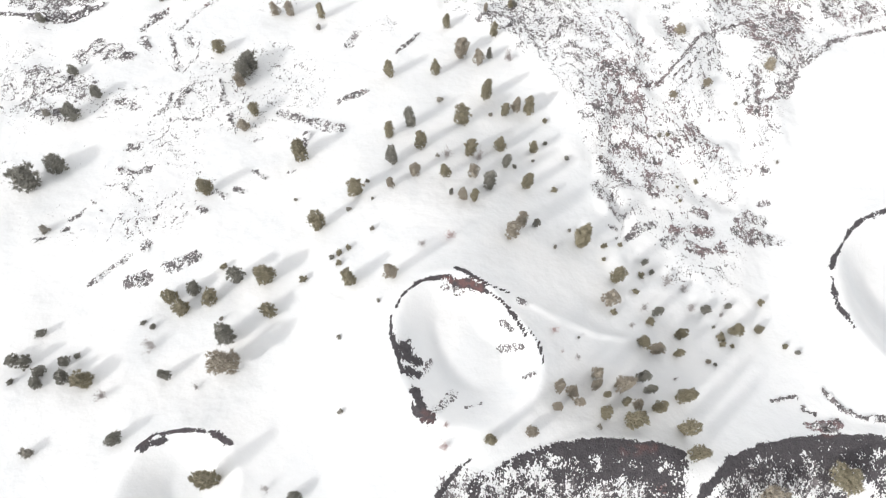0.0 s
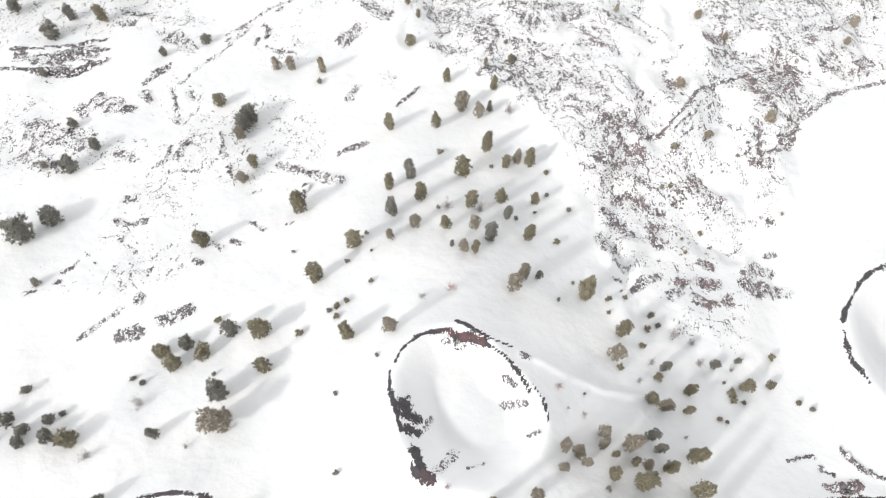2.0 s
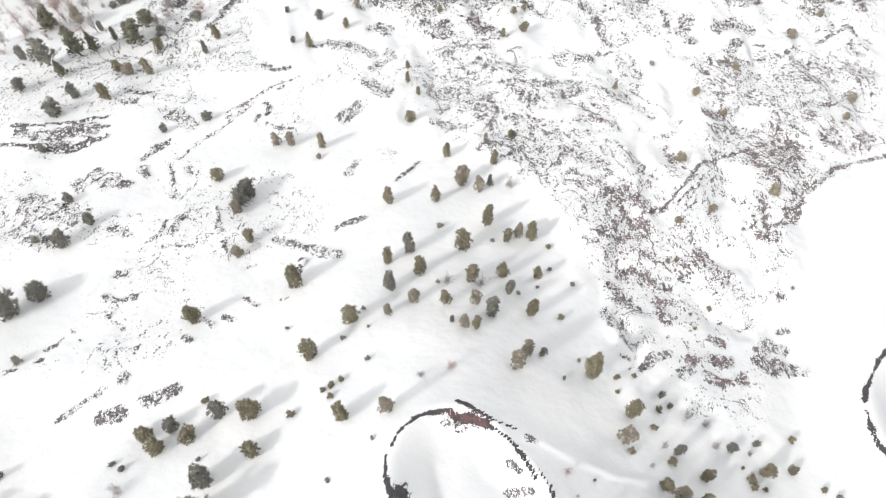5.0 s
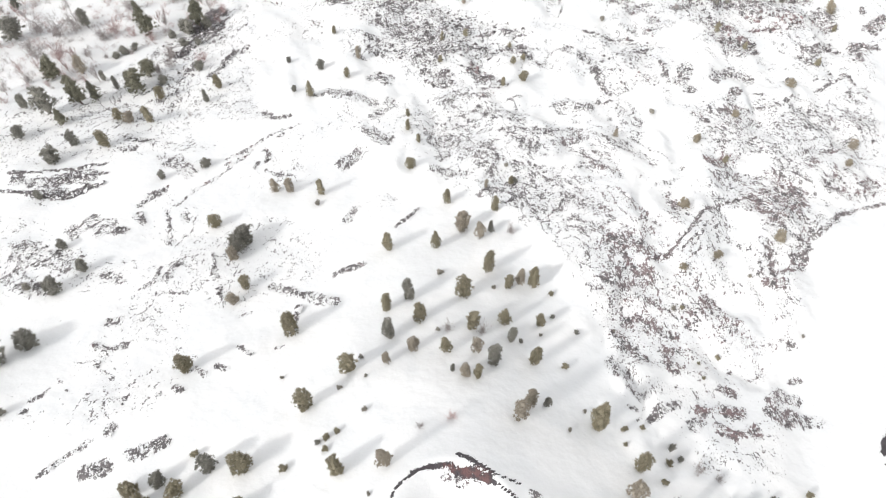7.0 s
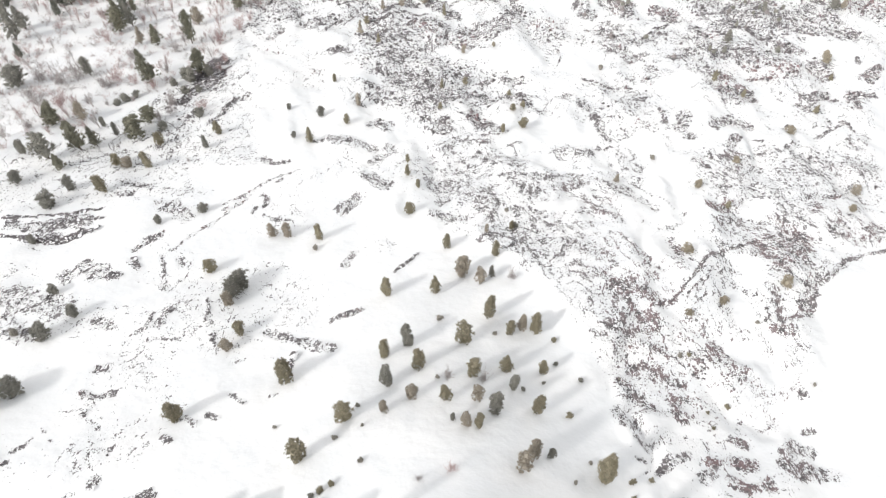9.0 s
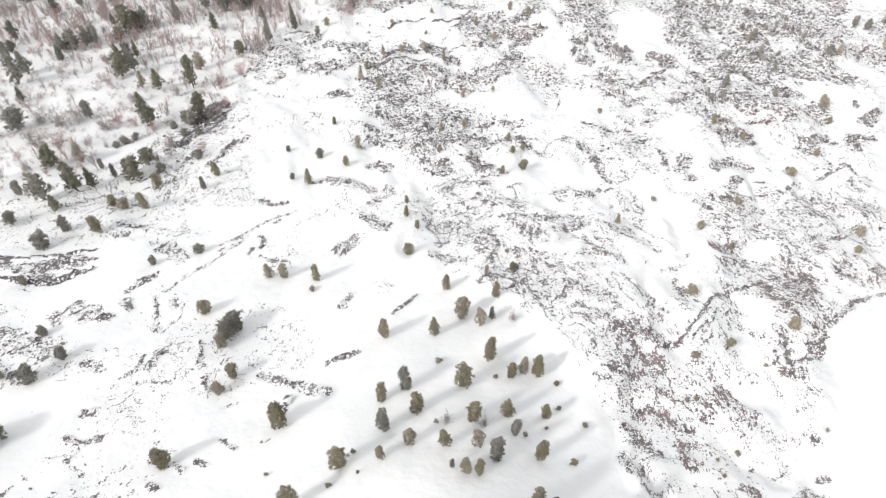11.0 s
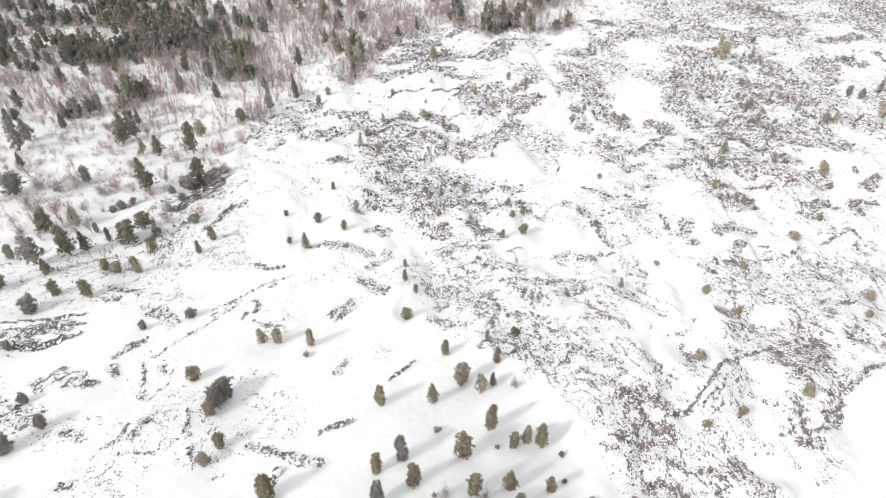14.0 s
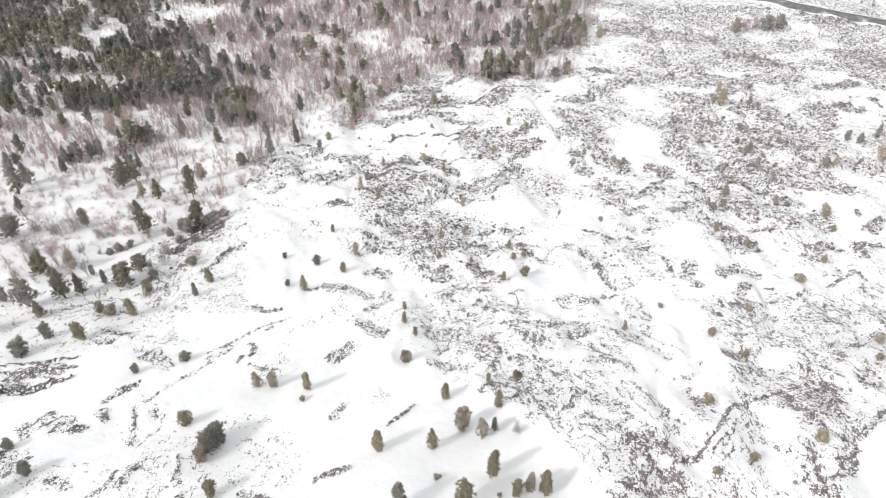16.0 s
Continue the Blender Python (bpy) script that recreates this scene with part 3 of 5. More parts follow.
lava(.95, 0.43, 0, (-88.5, 93.4), (-83.8, 93.5), (-79.3, 94.1), (-76.1, 95.3), (-73.6, 96.1))
lava(.5, 1.27, 0, (-87.7, 91.1), (-82.3, 92.2), (-78.9, 92.9))
lava(1, 0.48, 0, (-81.8, 87.5), (-78.3, 87.6), (-76.6, 89.4), (-73.8, 91.7))
lava(.5, 1.19, 0, (-62.9, 85.5), (-61.3, 88.3), (-59.1, 91.2))
lava(.45, 1.02, 0, (-62.1, 82.3), (-60.1, 80.6))
lava(.95, 0.33, 0, (-62.0, 86.5), (-60.4, 89.3), (-58.8, 92.1))
lava(.95, 0.32, 0, (-61.7, 83.1), (-59.9, 80.4))
lava(.46, 1.55, 0, (-74.1, 78.7), (-72.0, 76.1))
lava(.42, 2.06, 0, (-69.9, 80.2), (-67.1, 78.5))
lava(.46, 1.26, 0, (-65.1, 77.6), (-63.0, 77.9))
lava(.5, 0.75, 0, (-56.8, 84.2), (-55.0, 79.3), (-53.2, 74.5))
lava(.6, 0.76, 0, (-53.2, 83.6), (-52.2, 81.9))
lava(.2, 0.67, 0, (-55.5, 86.0), (-53.0, 90.5), (-48.4, 97.3), (-43.7, 105.6))
lava(.2, 0.70, 0, (-49.1, 101.0), (-45.1, 105.7), (-40.9, 111.9), (-36.0, 115.1))
lava(1, 0.68, 0, (-41.4, 105.6), (-40.1, 103.6), (-40.0, 101.3))
lava(.55, 1.03, 0, (-44.4, 121.5), (-41.8, 118.0), (-38.0, 119.5))
lava(.6, 0.71, 0, (-39.3, 110.7), (-38.3, 112.0))
lava(.7, 0.54, 0, (-42.2, 98.8), (-41.8, 100.6))
lava(.7, 0.68, 0, (-48.5, 99.8), (-47.8, 100.6))
lava(.7, 0.83, 0, (-53.9, 101.0), (-53.0, 101.5))
lava(.95, 0.21, 0, (-39.6, 98.4), (-35.8, 96.2), (-33.3, 96.4))
lava(.42, 1.32, 0, (-73.3, 109.0), (-70.0, 108.4), (-67.6, 108.7))
lava(.42, 1.16, 0, (-73.8, 104.0), (-70.3, 105.1))
lava(.38, 1.93, 0, (-61.7, 101.4), (-57.6, 99.7), (-55.2, 97.2))
lava(.42, 2.78, 0, (-80.6, 72.1), (-76.4, 69.8), (-73.4, 70.6), (-69.7, 69.7))
lava(.42, 1.96, 0, (-79.9, 65.1), (-74.7, 62.5), (-70.5, 62.6))
lava(.42, 1.55, 0, (-81.0, 73.5), (-79.3, 71.4))
lava(.95, 0.29, 0, (-44.5, 72.4), (-43.5, 69.9), (-43.2, 66.5))
lava(.7, 0.58, 0, (-53.0, 65.0), (-53.0, 67.7))
lava(.46, 1.05, 0, (-51.2, 65.2), (-50.0, 68.8))
lava(.55, 0.58, 0, (-55.2, 62.2), (-52.7, 64.4))
lava(.42, 0.57, 0, (-51.5, 61.8), (-46.3, 61.9))
lava(.38, 1.42, 0, (-61.5, 65.6), (-58.9, 64.2))
lava(.8, 0.54, 0, (-56.3, 45.4), (-55.9, 46.0))
lava(.75, 0.53, 0, (-63.5, 39.0), (-62.4, 40.1), (-61.9, 41.5))
lava(.7, 0.43, 0, (-61.1, 42.9), (-60.5, 42.4))
lava(.7, 0.42, 0, (-64.0, 36.9), (-63.3, 37.3))
lava(.6, 0.42, 0, (-59.0, 41.2), (-58.6, 41.1))
lava(.95, 0.21, 0, (-68.2, 34.6), (-66.3, 35.3))
lava(.42, 0.87, 0, (-58.0, 49.6), (-55.7, 48.4), (-53.3, 49.8))
lava(.7, 0.70, 0, (-36.3, 45.4), (-34.7, 44.8))
lava(.52, 0.71, 0, (-40.1, 45.1), (-37.9, 43.7))
lava(.48, 0.80, 0, (-42.1, 41.4), (-40.9, 40.7))
lava(.5, 0.56, 0, (-40.9, 63.5), (-39.5, 59.9))
lava(.55, 0.43, 0, (-35.7, 56.5), (-33.8, 57.2))
lava(.42, 0.61, 0, (-33.9, 49.9), (-31.5, 48.0))
lava(.6, 0.41, 0, (-27.8, 49.3), (-26.8, 49.8))
lava(.5, 0.51, 0, (-49.3, 38.5), (-48.8, 40.1))
lava(.38, 1.12, 0, (-57.6, 54.7), (-55.9, 55.5))
lava(.46, 0.78, .3, (0.1, 25.4), (1.9, 24.7), (4.4, 25.0))
lava(.44, 0.69, 0, (8.7, 19.9), (10.3, 18.7))
lava(.42, 0.60, 0, (8.7, 16.2), (11.7, 16.6))
lava(.4, 0.49, 0, (3.4, 7.3), (5.5, 7.9))
lava(.38, 0.98, 0, (-0.1, 7.2), (1.5, 9.1))
lava(.4, 0.51, 0, (11.8, 11.8), (13.4, 12.5))
lava(.5, 0.70, 0, (11.6, 23.4), (12.7, 23.0))
lava(.4, 0.67, 0, (-2.2, 12.7), (-1.7, 14.2))
lava(.62, 1.99, 0, (-90.6, 92.6), (-83.7, 92.7), (-77.1, 94.8))
lava(.62, 1.40, 0, (-86.8, 88.7), (-80.1, 89.3))
cinder(0.27, 0, (-6.9, 21.7), (-6.2, 23.5), (-4.9, 24.9), (-2.9, 26.2), (-0.3, 27.1), (1.4, 27.3))
cinder(0.69, 1, (0.7, 27.1), (1.7, 26.3), (3.0, 26.2), (4.3, 25.8), (5.7, 25.2))
cinder(0.34, .1, (-4.1, 25.7), (-2.0, 26.7), (0.4, 27.2))
cinder(0.34, .1, (5.9, 25.0), (7.4, 24.3), (8.7, 23.1), (9.9, 22.0))
cinder(0.30, 0, (9.9, 21.8), (10.9, 20.5), (12.0, 18.8), (12.5, 18.0))
cinder(0.27, 0, (1.8, 28.6), (3.6, 27.8), (5.7, 26.4), (7.9, 25.4), (10.1, 24.7))
cinder(0.27, 0, (12.8, 19.2), (14.0, 17.2), (14.6, 15.4), (14.8, 13.9))
cinder(0.27, 0, (-7.6, 20.4), (-7.4, 17.8), (-6.9, 16.1), (-6.2, 13.9), (-5.5, 11.9))
cinder(0.27, 0, (-4.2, 7.6), (-3.4, 6.1), (-2.6, 5.4))
cinder(1.02, 0, (-5.6, 15.6), (-4.7, 14.6), (-3.5, 13.9))
cinder(0.76, 0, (-4.7, 12.5), (-3.4, 11.8))
cinder(0.87, 0, (-3.5, 9.2), (-2.9, 7.9), (-2.5, 6.5))
cinder(0.74, .6, (-2.1, 6.1), (-1.1, 5.7))
cinder(0.39, 0, (82.7, 46.1), (78.9, 44.2), (75.5, 41.9), (73.1, 39.0), (70.4, 35.8), (69.2, 33.5))
cinder(0.88, 0, (83.6, 46.1), (80.5, 44.7))
cinder(0.34, 0, (68.6, 31.9), (67.9, 28.5), (67.9, 25.8), (68.7, 23.7), (69.3, 22.3))
cinder(0.69, .6, (25.8, 1.9), (30.5, 2.2))
cinder(0.39, 0, (-0.6, -4.4), (1.4, -1.9), (3.9, 0.2))
cinder(0.64, 0, (36.7, -4.5), (42.0, 0.8))
cinder(0.37, .1, (-41.1, 1.3), (-39.3, 3.3), (-34.5, 4.0), (-31.4, 3.6), (-28.5, 2.2))
cinder(0.76, 0, (-40.2, 1.4), (-38.0, 2.6))
drift(3.1, (-55.7, 113.1), (-45.3, 114.0))
drift(2.6, (-61.4, 73.7), (-53.3, 71.7))
drift(2.4, (-87.5, 83.6), (-72.5, 82.5))
drift(3.5, (-31.4, 87.2), (-21.6, 83.7))
drift(5.0, (25.1, 137.4), (36.3, 135.0))
drift(6.6, (75.8, 237.7), (69.2, 218.7))
drift(2.4, (-1.5, 177.9), (10.6, 175.6))
drift(1.4, (22.0, 123.2), (28.6, 122.1))
drift(4.3, (50.9, 130.5), (54.7, 119.9))
drift(1.5, (20.8, 102.9), (28.0, 103.1))
drift(2.8, (41.1, 94.0), (44.0, 88.6))
drift(2.4, (-27.3, 162.4), (-20.5, 159.7))
drift(3.2, (39.1, 181.4), (44.0, 169.4))
drift(3.1, (63.1, 159.2), (71.3, 164.8))
drift(2.1, (88.9, 154.5), (93.0, 149.5))
drift(2.8, (40.0, 266.4), (42.4, 248.3))
drift(4.2, (36.8, 237.6), (38.4, 208.7))
drift(2.5, (61.7, 85.2), (61.0, 79.6))
drift(2.6, (69.4, 101.7), (71.4, 105.9))
drift(1.5, (41.1, 89.7), (44.1, 86.9))
drift(1.9, (56.8, 75.3), (57.7, 69.9))
drift(1.2, (34.3, 47.4), (42.4, 46.1))
drift(1.6, (55.0, 62.3), (58.5, 58.8))


ROAD_LINE = [(120, 500), (160, 474), (185, 456), (197, 447), (212, 433.5), (238, 413), (255, 400), (283, 376), (330, 340), (390, 300)]


FLOW = [(22, 67), (27, 53), (26, 36), (36, 30), (46, 25), (53, 27), (60, 48), (68, 63), (76, 81), (96, 89), (117, 143), (320, 460), (72, 439), (60, 345), (50, 312), (12, 308), (-20, 306), (-44, 276), (-52, 240), (-70, 202), (-58, 146), (-36, 128), (-14, 99), (9, 88), (19, 76)]
SNOWFIELD = [(-150, 90), (-100, 32), (-58, 30), (-43, 34), (-30, 44), (-24, 56), (-14, 68), (-8, 86), (-9, 101), (-27, 132), (-49, 146), (-63, 200), (-71, 164), (-79, 147), (-95, 130), (-106, 123), (-150, 112)]

FOREST_FOOT = [(-63, 200), (-71, 164), (-79, 147), (-95, 130), (-108, 123), (-150, 112), (-100, 92), (-80, 98), (-52, 105), (-42, 118), (-49, 146)]


def inside(x, y, poly):
    odd = np.zeros(np.shape(x), bool)
    for (ax, ay), (bx, by) in zip(poly, poly[1:] + poly[:1]):
        if ay != by:
            odd ^= ((ay > y) != (by > y)) & (x < (bx - ax) * (y - ay) / (by - ay) + ax)
    return odd


def within(x, y, poly, soft):
    """1 well inside an outline, 0 well outside."""
    d = path_distance(x, y, poly + poly[:1])
    return smooth(-soft, soft, np.where(inside(x, y, poly), d, -d))


def flow_zone(x, y):
    """Inside the lava flow: 0 to 1; and the distance from its winding seams, in noise units."""
    wx = x + 5.0 * fbm(x / 8.0, y / 8.0, 3, 21) + 1.6 * fbm(x / 2.0, y / 2.0, 2, 25)
    wy = y + 5.0 * fbm(x / 8.0, y / 8.0, 3, 28) + 1.6 * fbm(x / 2.0, y / 2.0, 2, 33)
    wide = 13.0 + 0.03 * np.clip(y, 0, 400)
    seam = np.abs(fbm(wx / wide + 0.12 * wy / wide, wy / wide * 0.75, 3, 81))
    return within(wx, wy, FLOW, 4.0), seam, wx, wy


def cover_maps(x, y):
    """Share of lava, of bare cinder and of rust at each place."""
    zone, seam, wx, wy = flow_zone(x, y)
    far = smooth(60, 190, y)
    patches = fbm(x / 17.0, y / 17.0, 4, 61) * 1.1 + fbm(x / 60.0, y / 60.0, 2, 66) * 0.5
    density = np.full(x.shape, 0.02)
    field = np.clip(0.315 + 0.06 * far + 0.07 * smooth(290, 360, y) + 0.04 * smooth(40, 120, x) * far + 0.5 * patches, 0.2, 0.48)
    lines = 0.46 * smooth(0.030, 0.004, seam) * smooth(0.3, 0.6, vnoise(x / 9.0, y / 9.0, 91))
    density = np.maximum(density, zone * np.maximum(field, lines))
    density = np.maximum(density, within(wx, wy, SNOWFIELD, 5.0) * np.clip(0.262 + 0.45 * patches, 0.18, 0.40))
    density = np.maximum(density, within(wx, wy, FOREST_FOOT, 4.0) * np.clip(0.40 + 0.5 * patches, 0.34, 0.5))
    density = np.where(y > 420, np.maximum(density, 0.36 + 0.4 * patches), density)
    rust, bare = 0.6 * zone * smooth(22, 42, x) * smooth(150, 105, y) * smooth(0.42, 0.62, vnoise(x / 19, y / 19, 35)), np.zeros(x.shape)
    for radius, pts in DRIFTS:
        d = path_distance(x + 0.8 * (wx - x), y + 0.8 * (wy - y), pts) / radius
        density = density * (1 - 0.5 * smooth(1.35, 0.6, d))
    for cover, radius, red, pts in OUTCROPS:
        xs, ys = [p[0] for p in pts], [p[1] for p in pts]
        reach = radius * 3.4 + 8
        near = (x > min(xs) - reach) & (x < max(xs) + reach) & (y > min(ys) - reach) & (y < max(ys) + reach)
        if not near.any():
            continue
        give = min(0.45, radius / 3.0)
        px, py = x[near] + give * (wx - x)[near], y[near] + give * (wy - y)[near]
        solid = cover > 0.9
        ragged = (0.6 if solid else 0.5) + (0.8 if solid else 1.0) * vnoise(px / 2.3, py / 2.3, 15)
        d = path_distance(px + 0.3 * give * ragged, py - 0.3 * give * ragged, pts) / (radius * ragged * (1.0 if radius > 1.5 else 0.9))
        cover = (0.9 if solid else (min(0.37 + 0.36 * cover if cover > 0.36 else cover, 0.63) if radius > 1.5 else min(0.44 + 0.36 * cover, 0.74))) * (0.86 + 0.24 * vnoise(px / 0.9, py / 0.9, 19))
        part = (cover * smooth(1.75, 0.7, d) if radius > 1.5 else cover * smooth(1.5, 0.5, d))
        density[near] = np.maximum(density[near], part)
        rust[near] = np.maximum(rust[near], red * smooth(2.0, 0.7, d))
    for radius, red, pts in CINDERS:
        xs, ys = [p[0] for p in pts], [p[1] for p in pts]
        reach = radius * 2 + 2
        near = (x > min(xs) - reach) & (x < max(xs) + reach) & (y > min(ys) - reach) & (y < max(ys) + reach)
        if not near.any():
            continue
        give = min(0.35, radius / 3.0)
        d = path_distance(x[near] + give * (wx - x)[near], y[near] + give * (wy - y)[near], pts) / (radius * (0.45 + 1.1 * vnoise(x[near] / 2.6, y[near] / 2.6, 71)))
        bare[near] = np.maximum(bare[near], 1.02 * smooth(1.65, 0.2, d))
        rust[near] = np.maximum(rust[near], red * smooth(1.6, 0.6, d))
    # the sunny inner walls of the two large southern craters are blown clear
    for k, (west, east) in ((0, (4, 34.5)), (1, (41, 110))):
        out = cone(wx * 0.25 + x * 0.75, wy * 0.25 + y * 0.75, *CRATERS[k])[1]
        wall = smooth(0.3, -0.4, out) * (1.0 - 0.26 * smooth(-1.0, -3.0, out) - 0.32 * smooth(-4.0, -8.0, out)) * (0.62 + 0.38 * smooth(7, 19, x)) * smooth(west - 3, west + 1, x) * smooth(east + 2.5, east - 1.5, x + 4.0 * (vnoise(x / 2.5, y / 2.5, 5) - 0.5))
        bare = np.maximum(bare, wall)
    clear = smooth(4.5, 8, path_distance(x, y, ROAD_LINE))
    return density * clear, bare, rust


def ground_height(x, y, density):
    """The surface with the broken lava's own roughness."""
    z = relief(x, y)
    lump = 1.3 * fbm(x / 3.2, y / 3.2, 4, 31) + 0.55 * np.abs(fbm(x / 1.3, y / 1.3, 3, 41))
    zone, seam = flow_zone(x, y)[:2]
    return z + smooth(0.15, 0.8, density) * lump * 1.1 + zone * 1.5 * smooth(0.0, 0.16, seam)


def mesh_from(name, verts, faces, material, soft=False):
    """A mesh from arrays of corners and of faces with equal corner counts."""
    data = bpy.data.meshes.new(name)
    verts, faces = np.asarray(verts, np.float32), np.asarray(faces, np.int32)
    n, k = faces.shape
    data.vertices.add(len(verts))
    data.vertices.foreach_set("co", verts.ravel())
    data.loops.add(n * k)
    data.loops.foreach_set("vertex_index", faces.ravel())
    data.polygons.add(n)
    data.polygons.foreach_set("loop_start", np.arange(0, n * k, k, dtype=np.int32))
    data.polygons.foreach_set("loop_total", np.full(n, k, np.int32))
    data.update(calc_edges=True)
    data.polygons.foreach_set("use_smooth", np.full(n, soft))
    data.materials.append(material)
    return data


def build_ground():
    rows = [-40.0]
    while rows[-1] < 560:
        y = rows[-1]
        rows.append(y + (0.8 if y < -14 else 0.34 if y < 36 else 0.34 + 0.0052 * (y - 36)))
    for k in range(22):
        rows.insert(0, rows[0] - 2.0 * 1.3 ** k)
        rows.append(rows[-1] + 4.0 * 1.3 ** k)
    y = np.array(rows)
    half = 84 + 0.56 * np.clip(y - 5, 0, 560)
    inner = np.linspace(-1, 1, 480)
    grow = np.cumsum(1.32 ** np.arange(16)) * 0.012
    u = np.concatenate([-1 - grow[::-1], inner, 1 + grow])
    X, Y = half[:, None] * u[None, :], np.repeat(y[:, None], len(u), 1)
    density, bare, rust = cover_maps(X, Y)
    Z = ground_height(X, Y, density)
    n, m = X.shape
    index = np.arange(n * m).reshape(n, m)
    faces = np.stack([index[:-1, :-1], index[:-1, 1:], index[1:, 1:], index[1:, :-1]], -1).reshape(-1, 4)
    data = mesh_from("ground", np.stack([X, Y, Z], -1).reshape(-1, 3), faces, SNOW, True)
    for name, values in (("lava", density), ("cinder", bare), ("rust", rust)):
        layer = data.attributes.new(name, "FLOAT", "POINT")
        layer.data.foreach_set("value", values.ravel().astype(np.float32))
    return tagged(new("ground", data), "snow-covered volcanic slope with craters and dark broken lava", "ground", kind="structure")


build_ground()


def surface(x, y):
    """Height of the ground at one place or many."""
    x, y = np.atleast_1d(np.asarray(x, float)), np.atleast_1d(np.asarray(y, float))
    return ground_height(x, y, cover_maps(x, y)[0])


def build_road():
    pts = []
    for (ax, ay), (bx, by) in zip(ROAD_LINE, ROAD_LINE[1:]):
        for s in np.linspace(0, 1, 9)[:-1]:
            pts.append((ax + s * (bx - ax), ay + s * (by - ay)))
    pts = np.array(pts)
    way = np.gradient(pts, axis=0)
    side = np.stack([-way[:, 1], way[:, 0]], 1) / np.hypot(way[:, 0], way[:, 1])[:, None]
    level = np.maximum(surface(*(pts + side * 3.4).T), surface(*(pts - side * 3.4).T)) + 0.35
    level = np.convolve(np.pad(level, 4, mode="edge"), np.ones(9) / 9, "valid") + 0.15

    def strip(name, a, b, low, high, material):
        verts = []
        for o, h in ((a, low), (a, high), (b, high), (b, low)):
            verts.append(np.concatenate([pts + side * o, (level + h)[:, None]], 1))
        n = len(pts)
        verts = np.concatenate(verts)
        i = np.arange(n - 1)
        faces = [np.stack([i + k * n, i + 1 + k * n, i + 1 + (k + 1) % 4 * n, i + (k + 1) % 4 * n], 1) for k in range(4)]
        return new(name, mesh_from(name, verts, np.concatenate(faces), material))

    tagged(strip("road", -3.4, 3.4, -1.2, 0.0, ROAD), "grey asphalt mountain road with patches of snow", "road", kind="structure")
    # low dark band along one side of the road
    tagged(strip("roadside_band", 3.7, 4.3, -2.5, 0.5, LAVA), "low dark band beside the road", "wall", kind="structure")


build_road()

# ---- broken lava blocks ----
ICO = bmesh.new()
bmesh.ops.create_icosphere(ICO, subdivisions=1, radius=1)
ICO_V = np.array([v.co for v in ICO.verts])
ICO_F = np.array([[v.index for v in f.verts] for f in ICO.faces])
ICO.free()
rng = np.random.default_rng(7)


def block_shape(count):
    """Angular blocks, one row each: corners of a jagged lump of unit size."""
    lumps = ICO_V[None] * (0.6 + 0.75 * rng.random((count, 12, 1)))
    return lumps * (0.6 + 0.8 * rng.random((count, 1, 3))) * np.array([1, 1, 0.75])


SHARD_V = np.array([(1, 0, 0), (0.1, 1, 0), (-1, 0.1, 0), (0, -1, 0.1), (0, 0, 1), (0, 0, -0.6)], float)
SHARD_F = np.array([(0, 1, 4), (1, 2, 4), (2, 3, 4), (3, 0, 4), (1, 0, 5), (2, 1, 5), (3, 2, 5), (0, 3, 5)])


def shard_shape(count):
    """Eight-sided splinters for the far rubble."""
    return SHARD_V[None] * (0.5 + rng.random((count, 6, 1))) * (0.6 + 0.8 * rng.random((count, 1, 3)))


def lava_blocks(tries, x0, x1, y0, y1, small, large, start, name, label):
    x, y = rng.uniform(x0, x1, tries), rng.uniform(y0, y1, tries)
    density, bare, _ = cover_maps(x, y)
    keep = rng.random(tries) < smooth(start, start + 0.3, density) * 0.6
    x, y, density = x[keep], y[keep], density[keep]
    z = ground_height(x, y, density)
    size = small + (large - small) * rng.random(len(x)) ** 3
    verts = (shard_shape(len(x))) * size[:, None, None]
    corners, sides = verts.shape[1], SHARD_F
    verts += np.stack([x, y, z - size * 0.05], -1)[:, None]
    faces = sides[None] + corners * np.arange(len(x))[:, None, None]
    tagged(new(name, mesh_from(name, verts.reshape(-1, 3), faces.reshape(-1, 3), LAVA)), label, "rocks", kind="stuff")


lava_blocks(160000, -85, 110, -10, 135, 0.09, 0.34, 0.38, "lava_rubble", "dark jagged lava blocks breaking through the snow")
lava_blocks(420000, -120, 260, 135, 430, 0.2, 0.66, 0.34, "distant_lava_rubble", "dark lava blocks scattered over the snowy flow")


